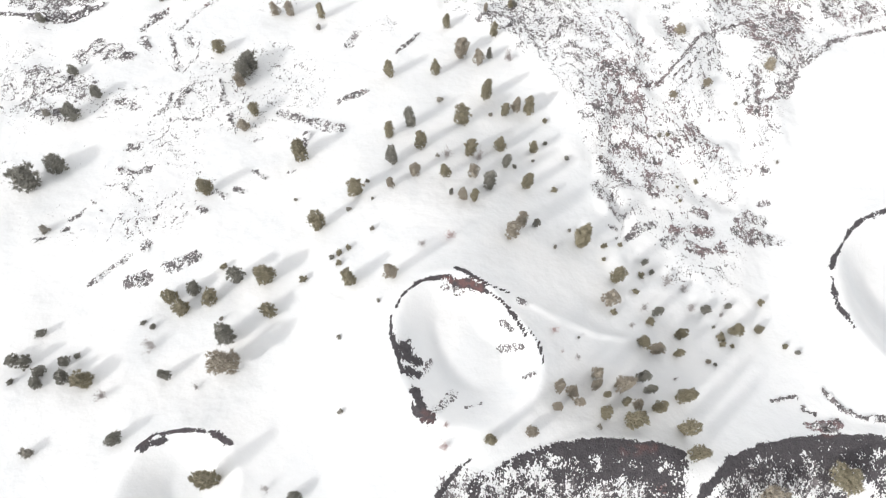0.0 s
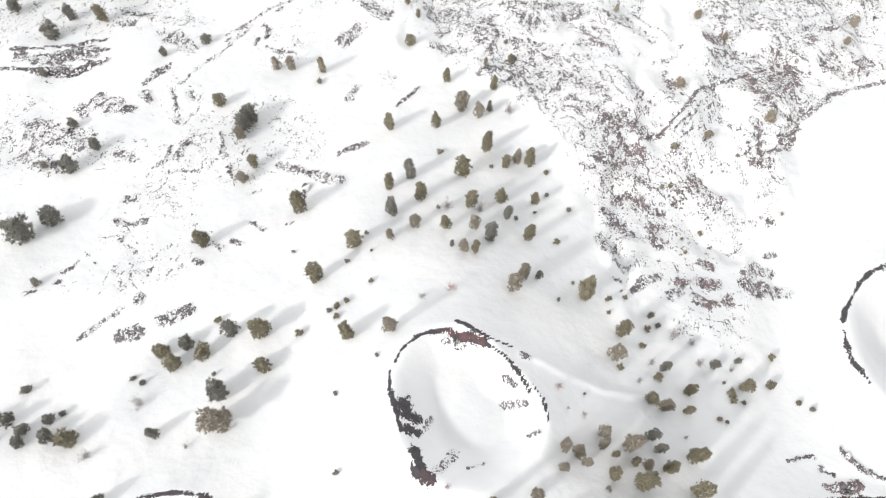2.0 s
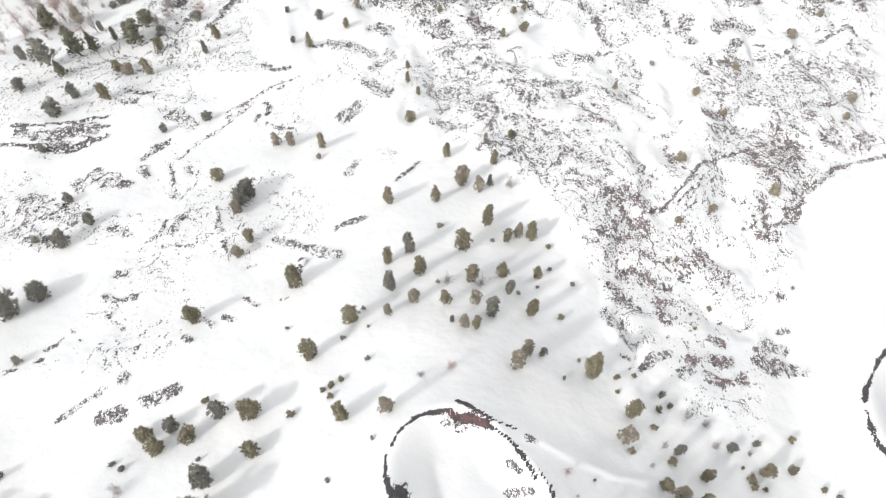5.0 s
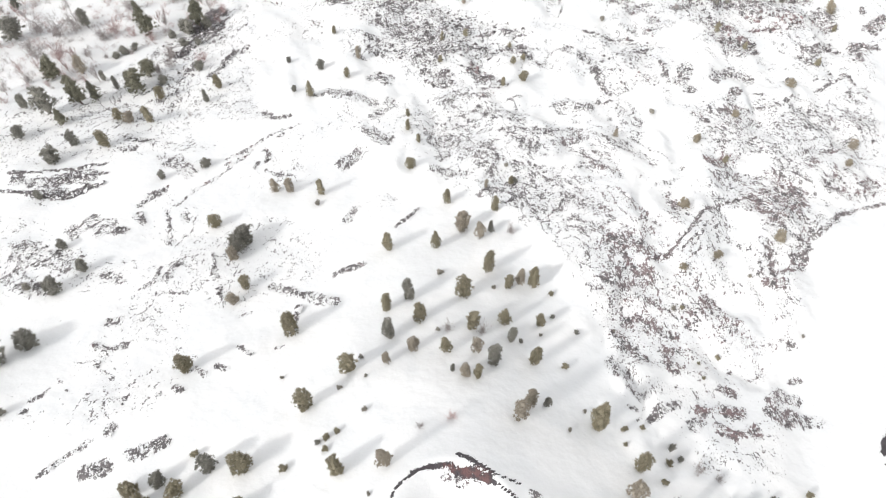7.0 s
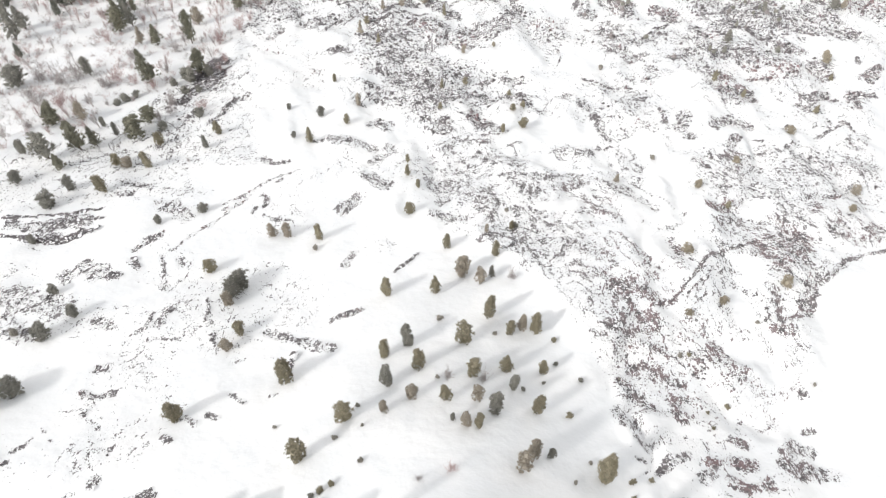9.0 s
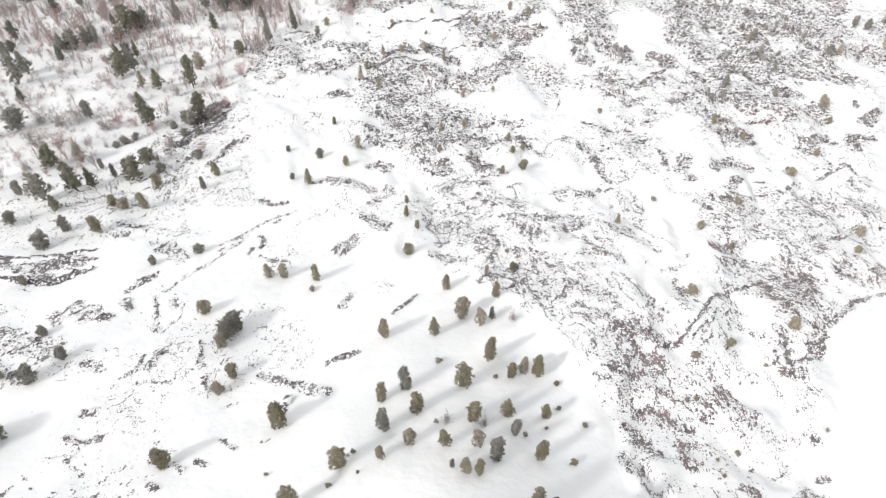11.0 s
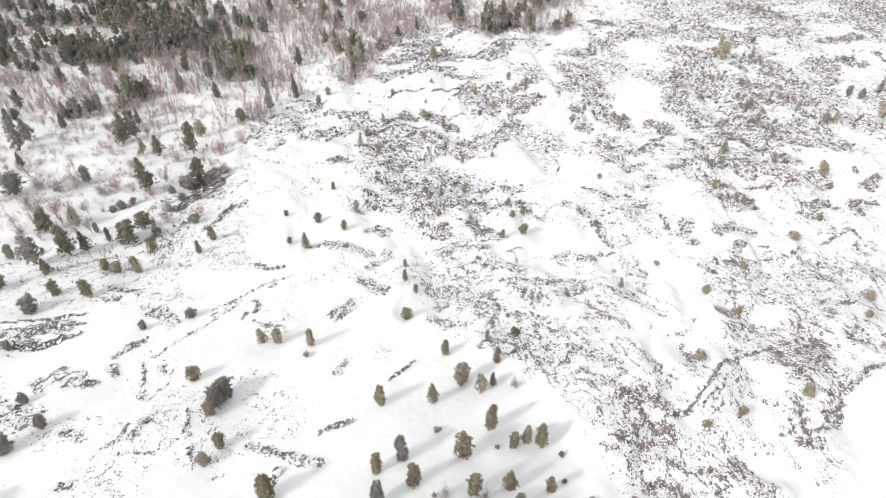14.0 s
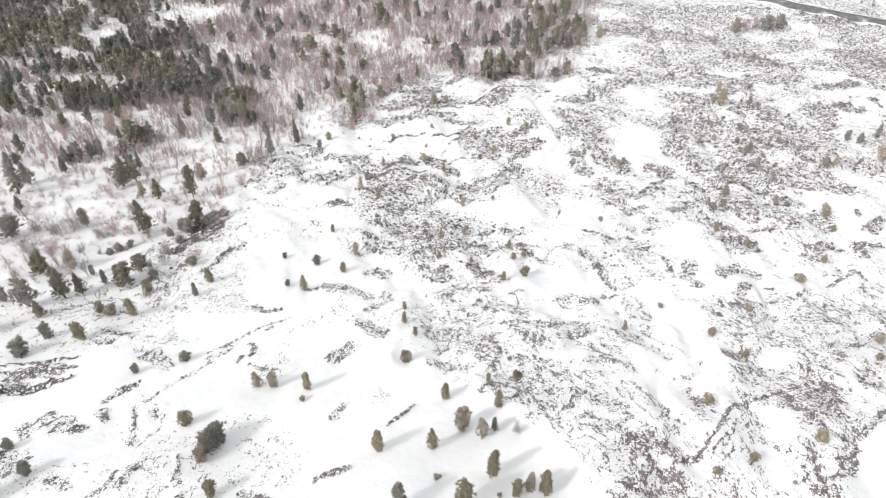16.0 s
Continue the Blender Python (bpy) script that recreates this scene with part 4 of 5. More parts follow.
def crust_ridges():
    """Upturned slabs of crust, close together along the solid fissures and levees."""
    verts = []
    for cover, radius, rust, pts in OUTCROPS:
        if cover < 0.8 or radius > 1.7:
            continue
        for (ax, ay), (bx, by) in zip(pts, pts[1:]):
            long = math.hypot(bx - ax, by - ay)
            n = max(2, int(long / (0.34 * radius + 0.04)))
            s = rng.random(n)
            bend = 0.5 * radius * np.sin(s * long / (2.2 * radius) + rng.uniform(0, 6.3)) + rng.normal(size=n) * 0.34 * radius
            x = ax + s * (bx - ax) - bend * (by - ay) / long
            y = ay + s * (by - ay) + bend * (bx - ax) / long
            size = radius * rng.uniform(0.22, 0.62, n)
            turn = math.atan2(by - ay, bx - ax) + rng.normal(size=n) * 0.5
            slab = shard_shape(n) * np.array([1.5, 0.7, 0.9])
            spun = np.stack([slab[..., 0] * np.cos(turn)[:, None] - slab[..., 1] * np.sin(turn)[:, None], slab[..., 0] * np.sin(turn)[:, None] + slab[..., 1] * np.cos(turn)[:, None], slab[..., 2]], -1)
            verts.append(spun * size[:, None, None] + np.stack([x, y, surface(x, y) + 0.1 * size], -1)[:, None])
    verts = np.concatenate(verts)
    faces = SHARD_F[None] + 6 * np.arange(len(verts))[:, None, None]
    tagged(new("lava_ridges", mesh_from("lava_ridges", verts.reshape(-1, 3), faces.reshape(-1, 3), LAVA)), "broken dark lava crust piled along fissures in snow", "rocks", kind="stuff")


crust_ridges()


def boulders():
    """The blocks that stand out singly along the fissures."""
    shapes = [mesh_from("lava_boulder", v, ICO_F, LAVA) for v in block_shape(8)]
    placed = 0
    for cover, radius, rust, pts in OUTCROPS:
        if cover < 0.78 or pts[0][1] > 140:
            continue
        for (ax, ay), (bx, by) in zip(pts, pts[1:]):
            steps = max(1, int(math.hypot(bx - ax, by - ay) / 2.6))
            for k in range(steps):
                s = (k + rng.random()) / steps
                x, y = ax + s * (bx - ax) + rng.normal() * radius * 0.4, ay + s * (by - ay) + rng.normal() * radius * 0.4
                size = 0.26 + 0.36 * rng.random() ** 2
                ob = new("lava_boulder", shapes[placed % 8])
                ob.matrix_basis = pose(x, y, surface(x, y)[0] + 0.1 * size, 0, 0, rng.uniform(0, 360)) @ Matrix.Scale(size, 4)
                tone = "rusty brown" if rust > 0.4 else "dark grey"
                tagged(ob, f"{tone} lava boulder half buried in snow", "boulder", "boulders along the fissure")
                placed += 1


boulders()


# ---- trees and shrubs ----
def blades(centres, ways, length, width):
    """Narrow needle tufts: one pointed blade each from a centre along a way."""
    n = len(centres)
    ways = ways / np.linalg.norm(ways, axis=1, keepdims=True)
    side = np.cross(ways, rng.normal(size=(n, 3)))
    side /= np.linalg.norm(side, axis=1, keepdims=True)
    length, width = np.broadcast_to(length, n)[:, None], np.broadcast_to(width, n)[:, None]
    a, b = centres - side * width, centres + side * width
    c = centres + ways * length
    verts = np.stack([a, b, c], 1).reshape(-1, 3)
    return verts, np.arange(3 * n).reshape(n, 3)


def join(*pieces):
    verts, faces, base = [], [], 0
    for v, f in pieces:
        verts.append(v)
        faces.append(np.asarray(f) + base)
        base += len(v)
    return np.concatenate(verts), np.concatenate(faces)


def taper(points, radii, sides=5):
    """A tapering limb along points."""
    points = np.asarray(points, float)
    ring = np.linspace(0, 2 * np.pi, sides, endpoint=False)
    way = np.gradient(points, axis=0)
    verts = []
    for p, w, r in zip(points, way, radii):
        w = w / np.linalg.norm(w)
        u = np.cross(w, (0.31, 0.9, 0.2))
        u /= np.linalg.norm(u)
        v = np.cross(w, u)
        verts.append(p + r * (np.cos(ring)[:, None] * u + np.sin(ring)[:, None] * v))
    faces = []
    for k in range(len(points) - 1):
        for i in range(sides):
            a, b = k * sides + i, k * sides + (i + 1) % sides
            faces += [(a, b, b + sides), (a, b + sides, a + sides)]
    return np.concatenate(verts), np.array(faces)


def profile(form, z):
    """Crown radius at height z for a crown of unit height and half width 0.5."""
    if form == "round":
        return 0.5 * np.sqrt(np.clip(1 - ((z - 0.46) / 0.55) ** 2, 0, 1))
    if form == "egg":
        return 0.5 * np.sqrt(np.clip(1 - ((z - 0.43) / 0.58) ** 2, 0, 1))
    if form == "column":
        return 0.48 * np.clip(1.15 * (1 - z) ** 0.42, 0, 1) * smooth(0.0, 0.16, z)
    return 0.5 * np.clip(1.1 * (1 - z) ** 0.68, 0, 1) * smooth(0.0, 0.12, z)


def crown_mesh(form, aspect, clumps, spikes, kind, low=0.08, lump=0.15, coarse=False):
    """A pine's crown: boughs as lumpy masses of needles round an uneven heart, bristling with tufts."""
    turn, lean = rng.uniform(0, 6.3, 4), rng.normal(size=2) * 0.05

    def spread(z, a):
        wave = 1 + 0.20 * np.cos(2 * a + turn[0] + 3 * z) + 0.13 * np.cos(3 * a + turn[1] - 7 * z) + 0.12 * np.sin(11 * z + turn[2] + 2 * np.cos(a + turn[3]))
        return profile(form, z) * wave

    z = low + (1 - low) * ((np.arange(clumps) + rng.random(clumps)) / clumps) ** 0.9 * 0.97
    a = 2.4 * np.arange(clumps) + rng.normal(size=clumps) * 0.6
    bough = lump * rng.uniform(0.6, 1.3, clumps) * (0.55 + 0.9 * profile(form, z))
    r = np.maximum(spread(z, a) * rng.uniform(0.72, 1.12, clumps) - 0.65 * bough, 0)
    heart = np.stack([r * np.cos(a) + lean[0] * z, r * np.sin(a) + lean[1] * z, z * aspect], 1)
    body_v, body_f = (SHARD_V, SHARD_F) if coarse else (ICO_V, ICO_F)
    corners = len(body_v)
    masses = heart[:, None] + body_v[None] * bough[:, None, None] * (0.45 + 0.5 * rng.random((clumps, corners, 1))) * [1, 1, 0.8]
    faces = body_f[None] + corners * np.arange(clumps)[:, None, None]
    out = np.repeat(np.stack([np.cos(a), np.sin(a), 0.35 + 0.8 * z], 1), spikes, 0)
    ways = out * 0.7 + rng.normal(size=(clumps * spikes, 3)) * 0.75
    ways /= np.linalg.norm(ways, axis=1, keepdims=True)
    reach = np.repeat(bough, spikes)
    tufts = blades(np.repeat(heart, spikes, 0) + ways * (reach * 0.5)[:, None], ways, reach * rng.uniform(0.6, 1.6, len(ways)) * (0.6 if lump > 0.3 else 1.0 if lump < 0.11 else 0.85), reach * (0.11 if lump < 0.3 else 0.14))
    ring, levels = 7, 6
    inner = []
    for zz in np.linspace(low + 0.04, 0.93, levels):
        ang = np.linspace(0, 2 * np.pi, ring, endpoint=False) + rng.uniform(0, 0.6)
        rr = spread(np.full(ring, zz), ang) * rng.uniform(0.4, 0.66, ring)
        inner.append(np.stack([rr * np.cos(ang) + lean[0] * zz, rr * np.sin(ang) + lean[1] * zz, (np.full(ring, zz) + rng.normal(size=ring) * 0.02) * aspect], 1))
    sides = []
    for k in range(levels - 1):
        for i in range(ring):
            p, q = k * ring + i, k * ring + (i + 1) % ring
            sides += [(p, q, q + ring), (p, q + ring, p + ring)]
    sides += [(0, i + 1, i) for i in range(1, ring - 1)]
    top = (levels - 1) * ring
    sides += [(top, top + i, top + i + 1) for i in range(1, ring - 1)]
    verts, faces = join(tufts, (masses.reshape(-1, 3), faces.reshape(-1, 3)), (np.concatenate(inner), np.array(sides)))
    verts[:, 2] /= aspect
    return mesh_from("crown", verts, faces, NEEDLES[kind])


def trunk_mesh(bark, limbs=5, girth=1.0):
    pieces = [taper([(0, 0, -0.06), (0.01, 0, 0.3), (0, 0.01, 0.65), (0, 0, 0.93)], [girth * r for r in (0.055, 0.042, 0.026, 0.008)], 6)]
    for k in range(limbs):
        a, z = rng.uniform(0, 6.28), rng.uniform(0.15, 0.6)
        tip = np.array([0.32 * math.cos(a), 0.32 * math.sin(a), z + 0.12])
        pieces.append(taper([(0, 0, z), tip * [0.5, 0.5, 1] - [0, 0, 0.05], tip], [girth * r for r in (0.02, 0.012, 0.004)], 4))
    return mesh_from("trunk", *join(*pieces), bark)


def brush_mesh(kind, twigs, upright, thick):
    """A leafless shrub or birch as thin forking twigs: a spreading fan when upright, a low dome when not."""
    boughs = 9 if upright else 26 if twigs > 100 else 10
    a = rng.uniform(0, 6.28, boughs)
    lean = rng.uniform(0.1, 1.0, boughs) * (0.42 if upright else 0.5)
    tip = np.stack([lean * np.cos(a), lean * np.sin(a), rng.uniform(0.68, 1.0, boughs) if upright else rng.uniform(0.45, 0.95, boughs)], 1)
    foot = rng.normal(size=(boughs, 3)) * [0.05, 0.05, 0] * (0.6 if upright else 2.0)
    stems = blades(foot, tip - foot, np.linalg.norm(tip - foot, axis=1), thick * (0.9 if upright else 0.7))
    pick = rng.integers(0, boughs, twigs)
    s = rng.uniform(0.35 if upright else 0.15, 1.0, (twigs, 1))
    start = foot[pick] + (tip - foot)[pick] * s
    ways = (tip - foot)[pick] * (0.9 if upright else 0.6) + rng.normal(size=(twigs, 3)) * (0.42 if upright else 0.45) + [0, 0, 0.25]
    return mesh_from("branches", *join(stems, blades(start, ways, rng.uniform(0.12, 0.3, twigs), thick)), NEEDLES[kind])


def stem_mesh(count_of_stems, thick):
    """The pale bare stems of a clump of birches."""
    foot = rng.normal(size=(count_of_stems, 3)) * [0.1, 0.1, 0]
    ways = rng.normal(size=(count_of_stems, 3)) * [0.2, 0.2, 0] + [0, 0, 1]
    return mesh_from("trunk", *blades(foot, ways, rng.uniform(0.6, 0.9, count_of_stems), thick), BIRCH_BARK)


# crown forms with their height in widths, from squat to slim
FORMS = {
    "near": (("round", 1.15), ("egg", 1.25), ("round", 1.35), ("egg", 1.8), ("round", 1.7), ("egg", 1.9), ("round", 2.4), ("column", 2.7), ("egg", 2.8)),
    "wood": (("egg", 1.6), ("cone", 2.0), ("egg", 2.3), ("cone", 2.6)),
    "far": (("egg", 1.5), ("cone", 1.8), ("round", 1.4), ("cone", 2.2)),
}
SHAPES = {}


def shapes(kind, reach):
    if (kind, reach) not in SHAPES:
        clumps, spikes, lump = {"near": (165, 20, 0.106), "wood": (150, 10, 0.125), "far": (64, 8, 0.17)}[reach]
        SHAPES[kind, reach] = [crown_mesh(form, aspect, int(clumps * (aspect / 1.8) ** 0.6), spikes, kind, 0.05 if reach == "near" else 0.16, lump, True) for form, aspect in FORMS[reach]]
    return SHAPES[kind, reach]


TRUNKS = [trunk_mesh(BARK) for k in range(3)]
BIRCH_TRUNKS = [trunk_mesh(BIRCH_BARK, 3, 0.4) for k in range(2)]
BUSHES = {k: [crown_mesh("round", 0.9, 22, 14, k, 0.0, 0.26) for i in range(3)] for k in ("olive", "dark", "brown", "shrub")}
TWIGS = {k: [brush_mesh(k, 420, False, 0.006) for i in range(3)] for k in ("grey", "pink")}
BIRCHES = {k: [brush_mesh(k, 400, True, 0.0036) for i in range(3)] for k in ("grey", "pink")}
LABELS = {
    "olive": "olive-green pine with a dense crown standing in snow",
    "dark": "dark grey-green pine with a dense crown in snow",
    "deep": "deep green pine standing among leafless birches",
    "moss": "moss-green pine with a feathery crown at the forest edge",
    "brown": "brownish half-bare pine tree standing in snow",
    "golden": "yellowish-green stunted pine growing among dark lava",
    "shrub": "grey-green low evergreen bush half buried in snow",
    "grey": "leafless grey shrub with fine twigs in snow",
    "pink": "leafless reddish-brown shrub with fine twigs in snow",
}
count = 0


def thing(name, x, y, wide, high, parts, label, category, group):
    """A tree or shrub: an empty at its foot and its parts."""
    global count
    ob = new(name)
    ob.empty_display_size = 0.2
    z = surface(x, y)[0]
    ob.matrix_basis = Matrix.LocRotScale((x, y, z - 0.03 * high), Euler((rng.normal() * 0.03, rng.normal() * 0.03, rng.uniform(0, 6.28))), (wide, wide * rng.uniform(0.9, 1.1), high))
    for part_name, data in parts:
        made = new(part_name, data)
        made.parent = ob
    count += 1
    return tagged(ob, label, category, group)


def pine(kind, x, y, wide, high, reach, group):
    options = shapes(kind, reach)
    slim = high / wide
    if reach == "near":
        pick = count % 3 + (0 if slim < 1.5 else 3 if slim < 2.15 else 6)
    else:
        pick = (count * 7 + int(wide * 10)) % 4
    thing("pine_tree", x, y, wide, high, (("trunk", TRUNKS[count % 3]), ("crown", options[pick])), LABELS[kind], "tree", group)


def bush(kind, x, y, wide, high, group):
    label = LABELS["shrub"] if kind == "shrub" else {"olive": "olive-green", "dark": "dark green", "brown": "brown"}[kind] + " low rounded bush on the snow"
    thing("bush", x, y, wide, max(high, 0.7 * wide), (("stem", TRUNKS[count % 3]), ("foliage", BUSHES[kind][count % 3])), label, "bush", group)


def bare_shrub(kind, x, y, wide, high, group):
    thing("bare_shrub", x, y, wide, max(high, 0.8 * wide), (("branch_work", TWIGS[kind][count % 3]),), LABELS[kind], "shrub", group)


CONE_WEST = [
    ('olive', -45.7, 80.1, 2.2, 3.4), ('dark', -38.9, 75.8, 3.3, 4.6), ('dark', -39.7, 73.4, 2.7, 5.1), ('brown', -40.0, 71.0, 2.1, 3.9),
    ('olive', -36.2, 63.6, 2.0, 3.9), ('brown', -37.5, 59.9, 1.8, 2.7), ('dark', -73.0, 73.0, 1.9, 2.2), ('dark', -66.8, 67.1, 2.0, 3.1),
    ('dark', -69.8, 61.9, 2.9, 3.4), ('shrub', -74.7, 62.1, 1.6, 1.6), ('olive', -26.0, 53.3, 2.9, 6.6), ('olive', -41.2, 45.2, 2.3, 5.1),
    ('dark', -72.0, 46.2, 4.2, 6.1), ('dark', -68.8, 49.7, 3.3, 3.9), ('shrub', -66.8, 36.7, 1.4, 1.4),
]
CONE_NORTH = [
    ('olive', -11.0, 74.0, 1.9, 5.6), ('olive', -1.7, 74.5, 1.9, 5.6), ('olive', -10.1, 58.0, 1.7, 5.1), ('dark', -6.2, 60.6, 2.1, 6.2),
    ('olive', -4.1, 55.5, 2.2, 5.7), ('dark', -9.2, 51.4, 2.1, 6.2), ('brown', -4.9, 48.6, 1.8, 3.7), ('brown', -9.2, 45.7, 1.4, 3.2),
    ('olive', -15.0, 44.4, 2.5, 5.7), ('olive', -20.7, 37.5, 2.4, 5.8), ('olive', 8.1, 68.4, 2.3, 7.0), ('olive', 3.5, 61.6, 2.6, 6.6),
    ('olive', 11.7, 64.5, 1.6, 4.8), ('brown', 13.8, 65.8, 2.0, 5.4), ('olive', 16.2, 65.0, 2.0, 5.9), ('olive', 4.8, 54.1, 2.2, 4.8),
    ('olive', 10.3, 55.6, 2.0, 4.5), ('olive', 16.6, 55.6, 1.4, 4.1), ('dark', 11.2, 51.6, 1.5, 4.2), ('olive', 14.8, 47.4, 2.1, 6.3),
    ('dark', 8.0, 46.3, 2.2, 6.3), ('brown', 5.4, 48.4, 1.6, 4.8),
]
CONE_NORTH_LOW = [
    ('olive', 0.4, 48.3, 1.7, 5.2), ('brown', 3.3, 43.3, 1.5, 4.2), ('olive', 5.2, 43.0, 1.4, 4.2), ('dark', 1.3, 44.1, 0.8, 2.3),
    ('brown', 13.1, 38.8, 1.8, 5.5), ('brown', 11.5, 35.9, 2.1, 6.2), ('dark', 15.8, 38.7, 1.2, 3.1), ('olive', 23.5, 36.3, 2.7, 8.0),
    ('olive', -14.3, 26.5, 2.2, 5.3), ('brown', -35.9, 91.3, 1.9, 4.6), ('brown', -32.9, 91.2, 1.9, 4.6), ('olive', -26.2, 90.3, 1.7, 4.7),
    ('olive', 0.3, 88.3, 1.8, 4.3), ('brown', 3.5, 80.3, 2.7, 5.7), ('brown', 6.9, 77.5, 1.7, 5.1), ('dark', 9.1, 79.1, 1.3, 4.0),
    ('olive', 10.2, 85.2, 1.6, 4.8),
]
WEST_ROW = [
    ('dark', -32.6, 27.8, 2.2, 4.8), ('olive', -27.9, 27.6, 2.8, 4.8), ('dark', -39.2, 25.8, 2.1, 2.5), ('olive', -36.3, 24.3, 2.4, 2.8),
    ('olive', -42.8, 24.5, 2.2, 2.5), ('olive', -40.5, 22.4, 2.4, 3.0), ('olive', -26.4, 21.8, 2.2, 2.9), ('dark', -32.4, 17.9, 2.7, 5.5),
    ('brown', -31.4, 13.4, 3.6, 7.5), ('dark', -55.2, 11.3, 2.0, 2.3), ('olive', -52.1, 11.0, 2.7, 3.1), ('dark', -63.3, 13.9, 1.6, 1.8),
    ('dark', -61.4, 13.6, 1.9, 2.3), ('dark', -58.8, 12.2, 1.7, 2.1), ('dark', -58.8, 10.5, 1.6, 1.8), ('dark', -55.8, 13.7, 1.6, 1.9),
    ('dark', -40.3, 11.8, 1.6, 3.5), ('dark', -44.6, 2.7, 1.7, 2.9), ('olive', -30.8, -2.6, 2.6, 7.9), ('dark', -19.1, -4.5, 1.7, 1.9),
]
EAST_GROVE = [
    ('olive', 29.0, 29.5, 1.9, 6.5), ('brown', 26.9, 25.2, 2.1, 5.8), ('dark', 35.4, 24.0, 1.5, 4.0), ('dark', 44.2, 24.9, 1.5, 2.1),
    ('olive', 39.0, 20.2, 1.8, 3.2), ('olive', 32.0, 18.5, 1.8, 2.7), ('brown', 33.9, 17.3, 1.7, 4.1), ('olive', 37.7, 16.8, 1.3, 3.7),
    ('olive', 48.9, 21.4, 2.0, 4.0), ('olive', 53.5, 21.9, 1.3, 1.9), ('brown', 22.9, 12.7, 1.5, 4.8), ('brown', 22.7, 10.9, 1.5, 4.7),
    ('olive', 24.3, 9.6, 0.9, 3.4), ('olive', 23.7, 6.9, 1.5, 5.0), ('brown', 26.9, 11.3, 2.5, 8.7), ('dark', 30.3, 12.5, 1.6, 5.7),
    ('olive', 27.1, 8.6, 1.1, 3.8), ('dark', 31.3, 10.7, 1.5, 5.2),
]
EAST_GROVE_SOUTH = [
    ('olive', 32.0, 7.8, 1.6, 5.6), ('olive', 27.9, 6.0, 2.8, 6.9), ('brown', 29.0, 8.3, 1.5, 4.1), ('olive', 36.8, 9.8, 2.1, 6.2),
    ('olive', 35.8, 4.9, 2.0, 6.9), ('olive', 36.4, 1.4, 2.3, 6.2), ('olive', 59.9, -1.7, 3.4, 6.4), ('brown', 17.0, 10.5, 1.5, 3.5),
    ('brown', 18.7, 9.9, 1.6, 2.6), ('brown', 16.4, 7.5, 1.1, 4.0), ('brown', 19.6, 8.4, 1.2, 4.1), ('olive', 6.5, 3.0, 1.6, 5.6),
    ('brown', 12.4, 4.1, 1.5, 1.9), ('brown', 48.2, -4.3, 3.3, 4.4), ('brown', -7.7, 27.4, 1.9, 6.6),
]
LAVA_TREES = [
    ('golden', 49.8, 87.9, 2.0, 2.4), ('golden', 53.3, 74.0, 1.6, 1.9), ('golden', 45.9, 70.7, 1.3, 1.5), ('golden', 66.4, 77.9, 2.2, 2.6),
]
LAVA_TREES_NORTH = [
    ('olive', -7.7, 99.5, 2.0, 3.4), ('golden', 58.7, 111.0, 1.8, 2.1), ('olive', 20.1, 136.5, 2.2, 3.1), ('olive', 14.6, 133.2, 1.2, 2.7),
    ('olive', 14.0, 93.9, 1.2, 2.7), ('golden', 71.0, 121.4, 1.6, 1.8), ('golden', 115.4, 175.1, 2.4, 2.8), ('golden', 90.3, 136.4, 2.2, 2.5),
    ('golden', 91.1, 102.9, 1.5, 1.8), ('brown', 95.4, 110.3, 2.0, 2.8), ('brown', 40.1, 112.9, 1.3, 2.9), ('brown', 8.6, 92.2, 0.9, 2.6),
    ('olive', -6.3, 108.8, 1.1, 2.5), ('olive', -8.9, 113.5, 1.3, 3.9), ('shrub', 13.4, 100.0, 0.9, 0.9),
]
WEST_EDGE = [
    ('dark', -86.4, 100.0, 3.7, 4.2), ('dark', -84.2, 106.3, 2.3, 4.3), ('olive', -77.0, 105.9, 2.5, 5.2), ('olive', -70.4, 116.0, 1.9, 5.5),
    ('dark', -59.0, 124.5, 1.7, 4.3), ('olive', -57.6, 130.9, 2.0, 4.3), ('olive', -70.4, 125.5, 2.2, 4.2), ('olive', -34.1, 128.3, 1.7, 5.0),
    ('dark', -32.9, 139.9, 2.0, 3.2), ('olive', -25.6, 135.6, 1.7, 2.9), ('olive', -31.3, 156.5, 1.3, 2.8), ('brown', -23.5, 145.0, 1.5, 4.5),
    ('dark', -41.5, 141.9, 1.3, 1.9), ('dark', -38.5, 130.0, 1.3, 1.8), ('dark', -52.9, 99.5, 2.1, 2.4), ('dark', -61.0, 94.8, 1.7, 2.1),
    ('olive', -78.0, 116.6, 2.2, 3.4), ('brown', -75.1, 115.9, 2.6, 3.0), ('dark', -83.9, 87.3, 1.5, 2.6),
]
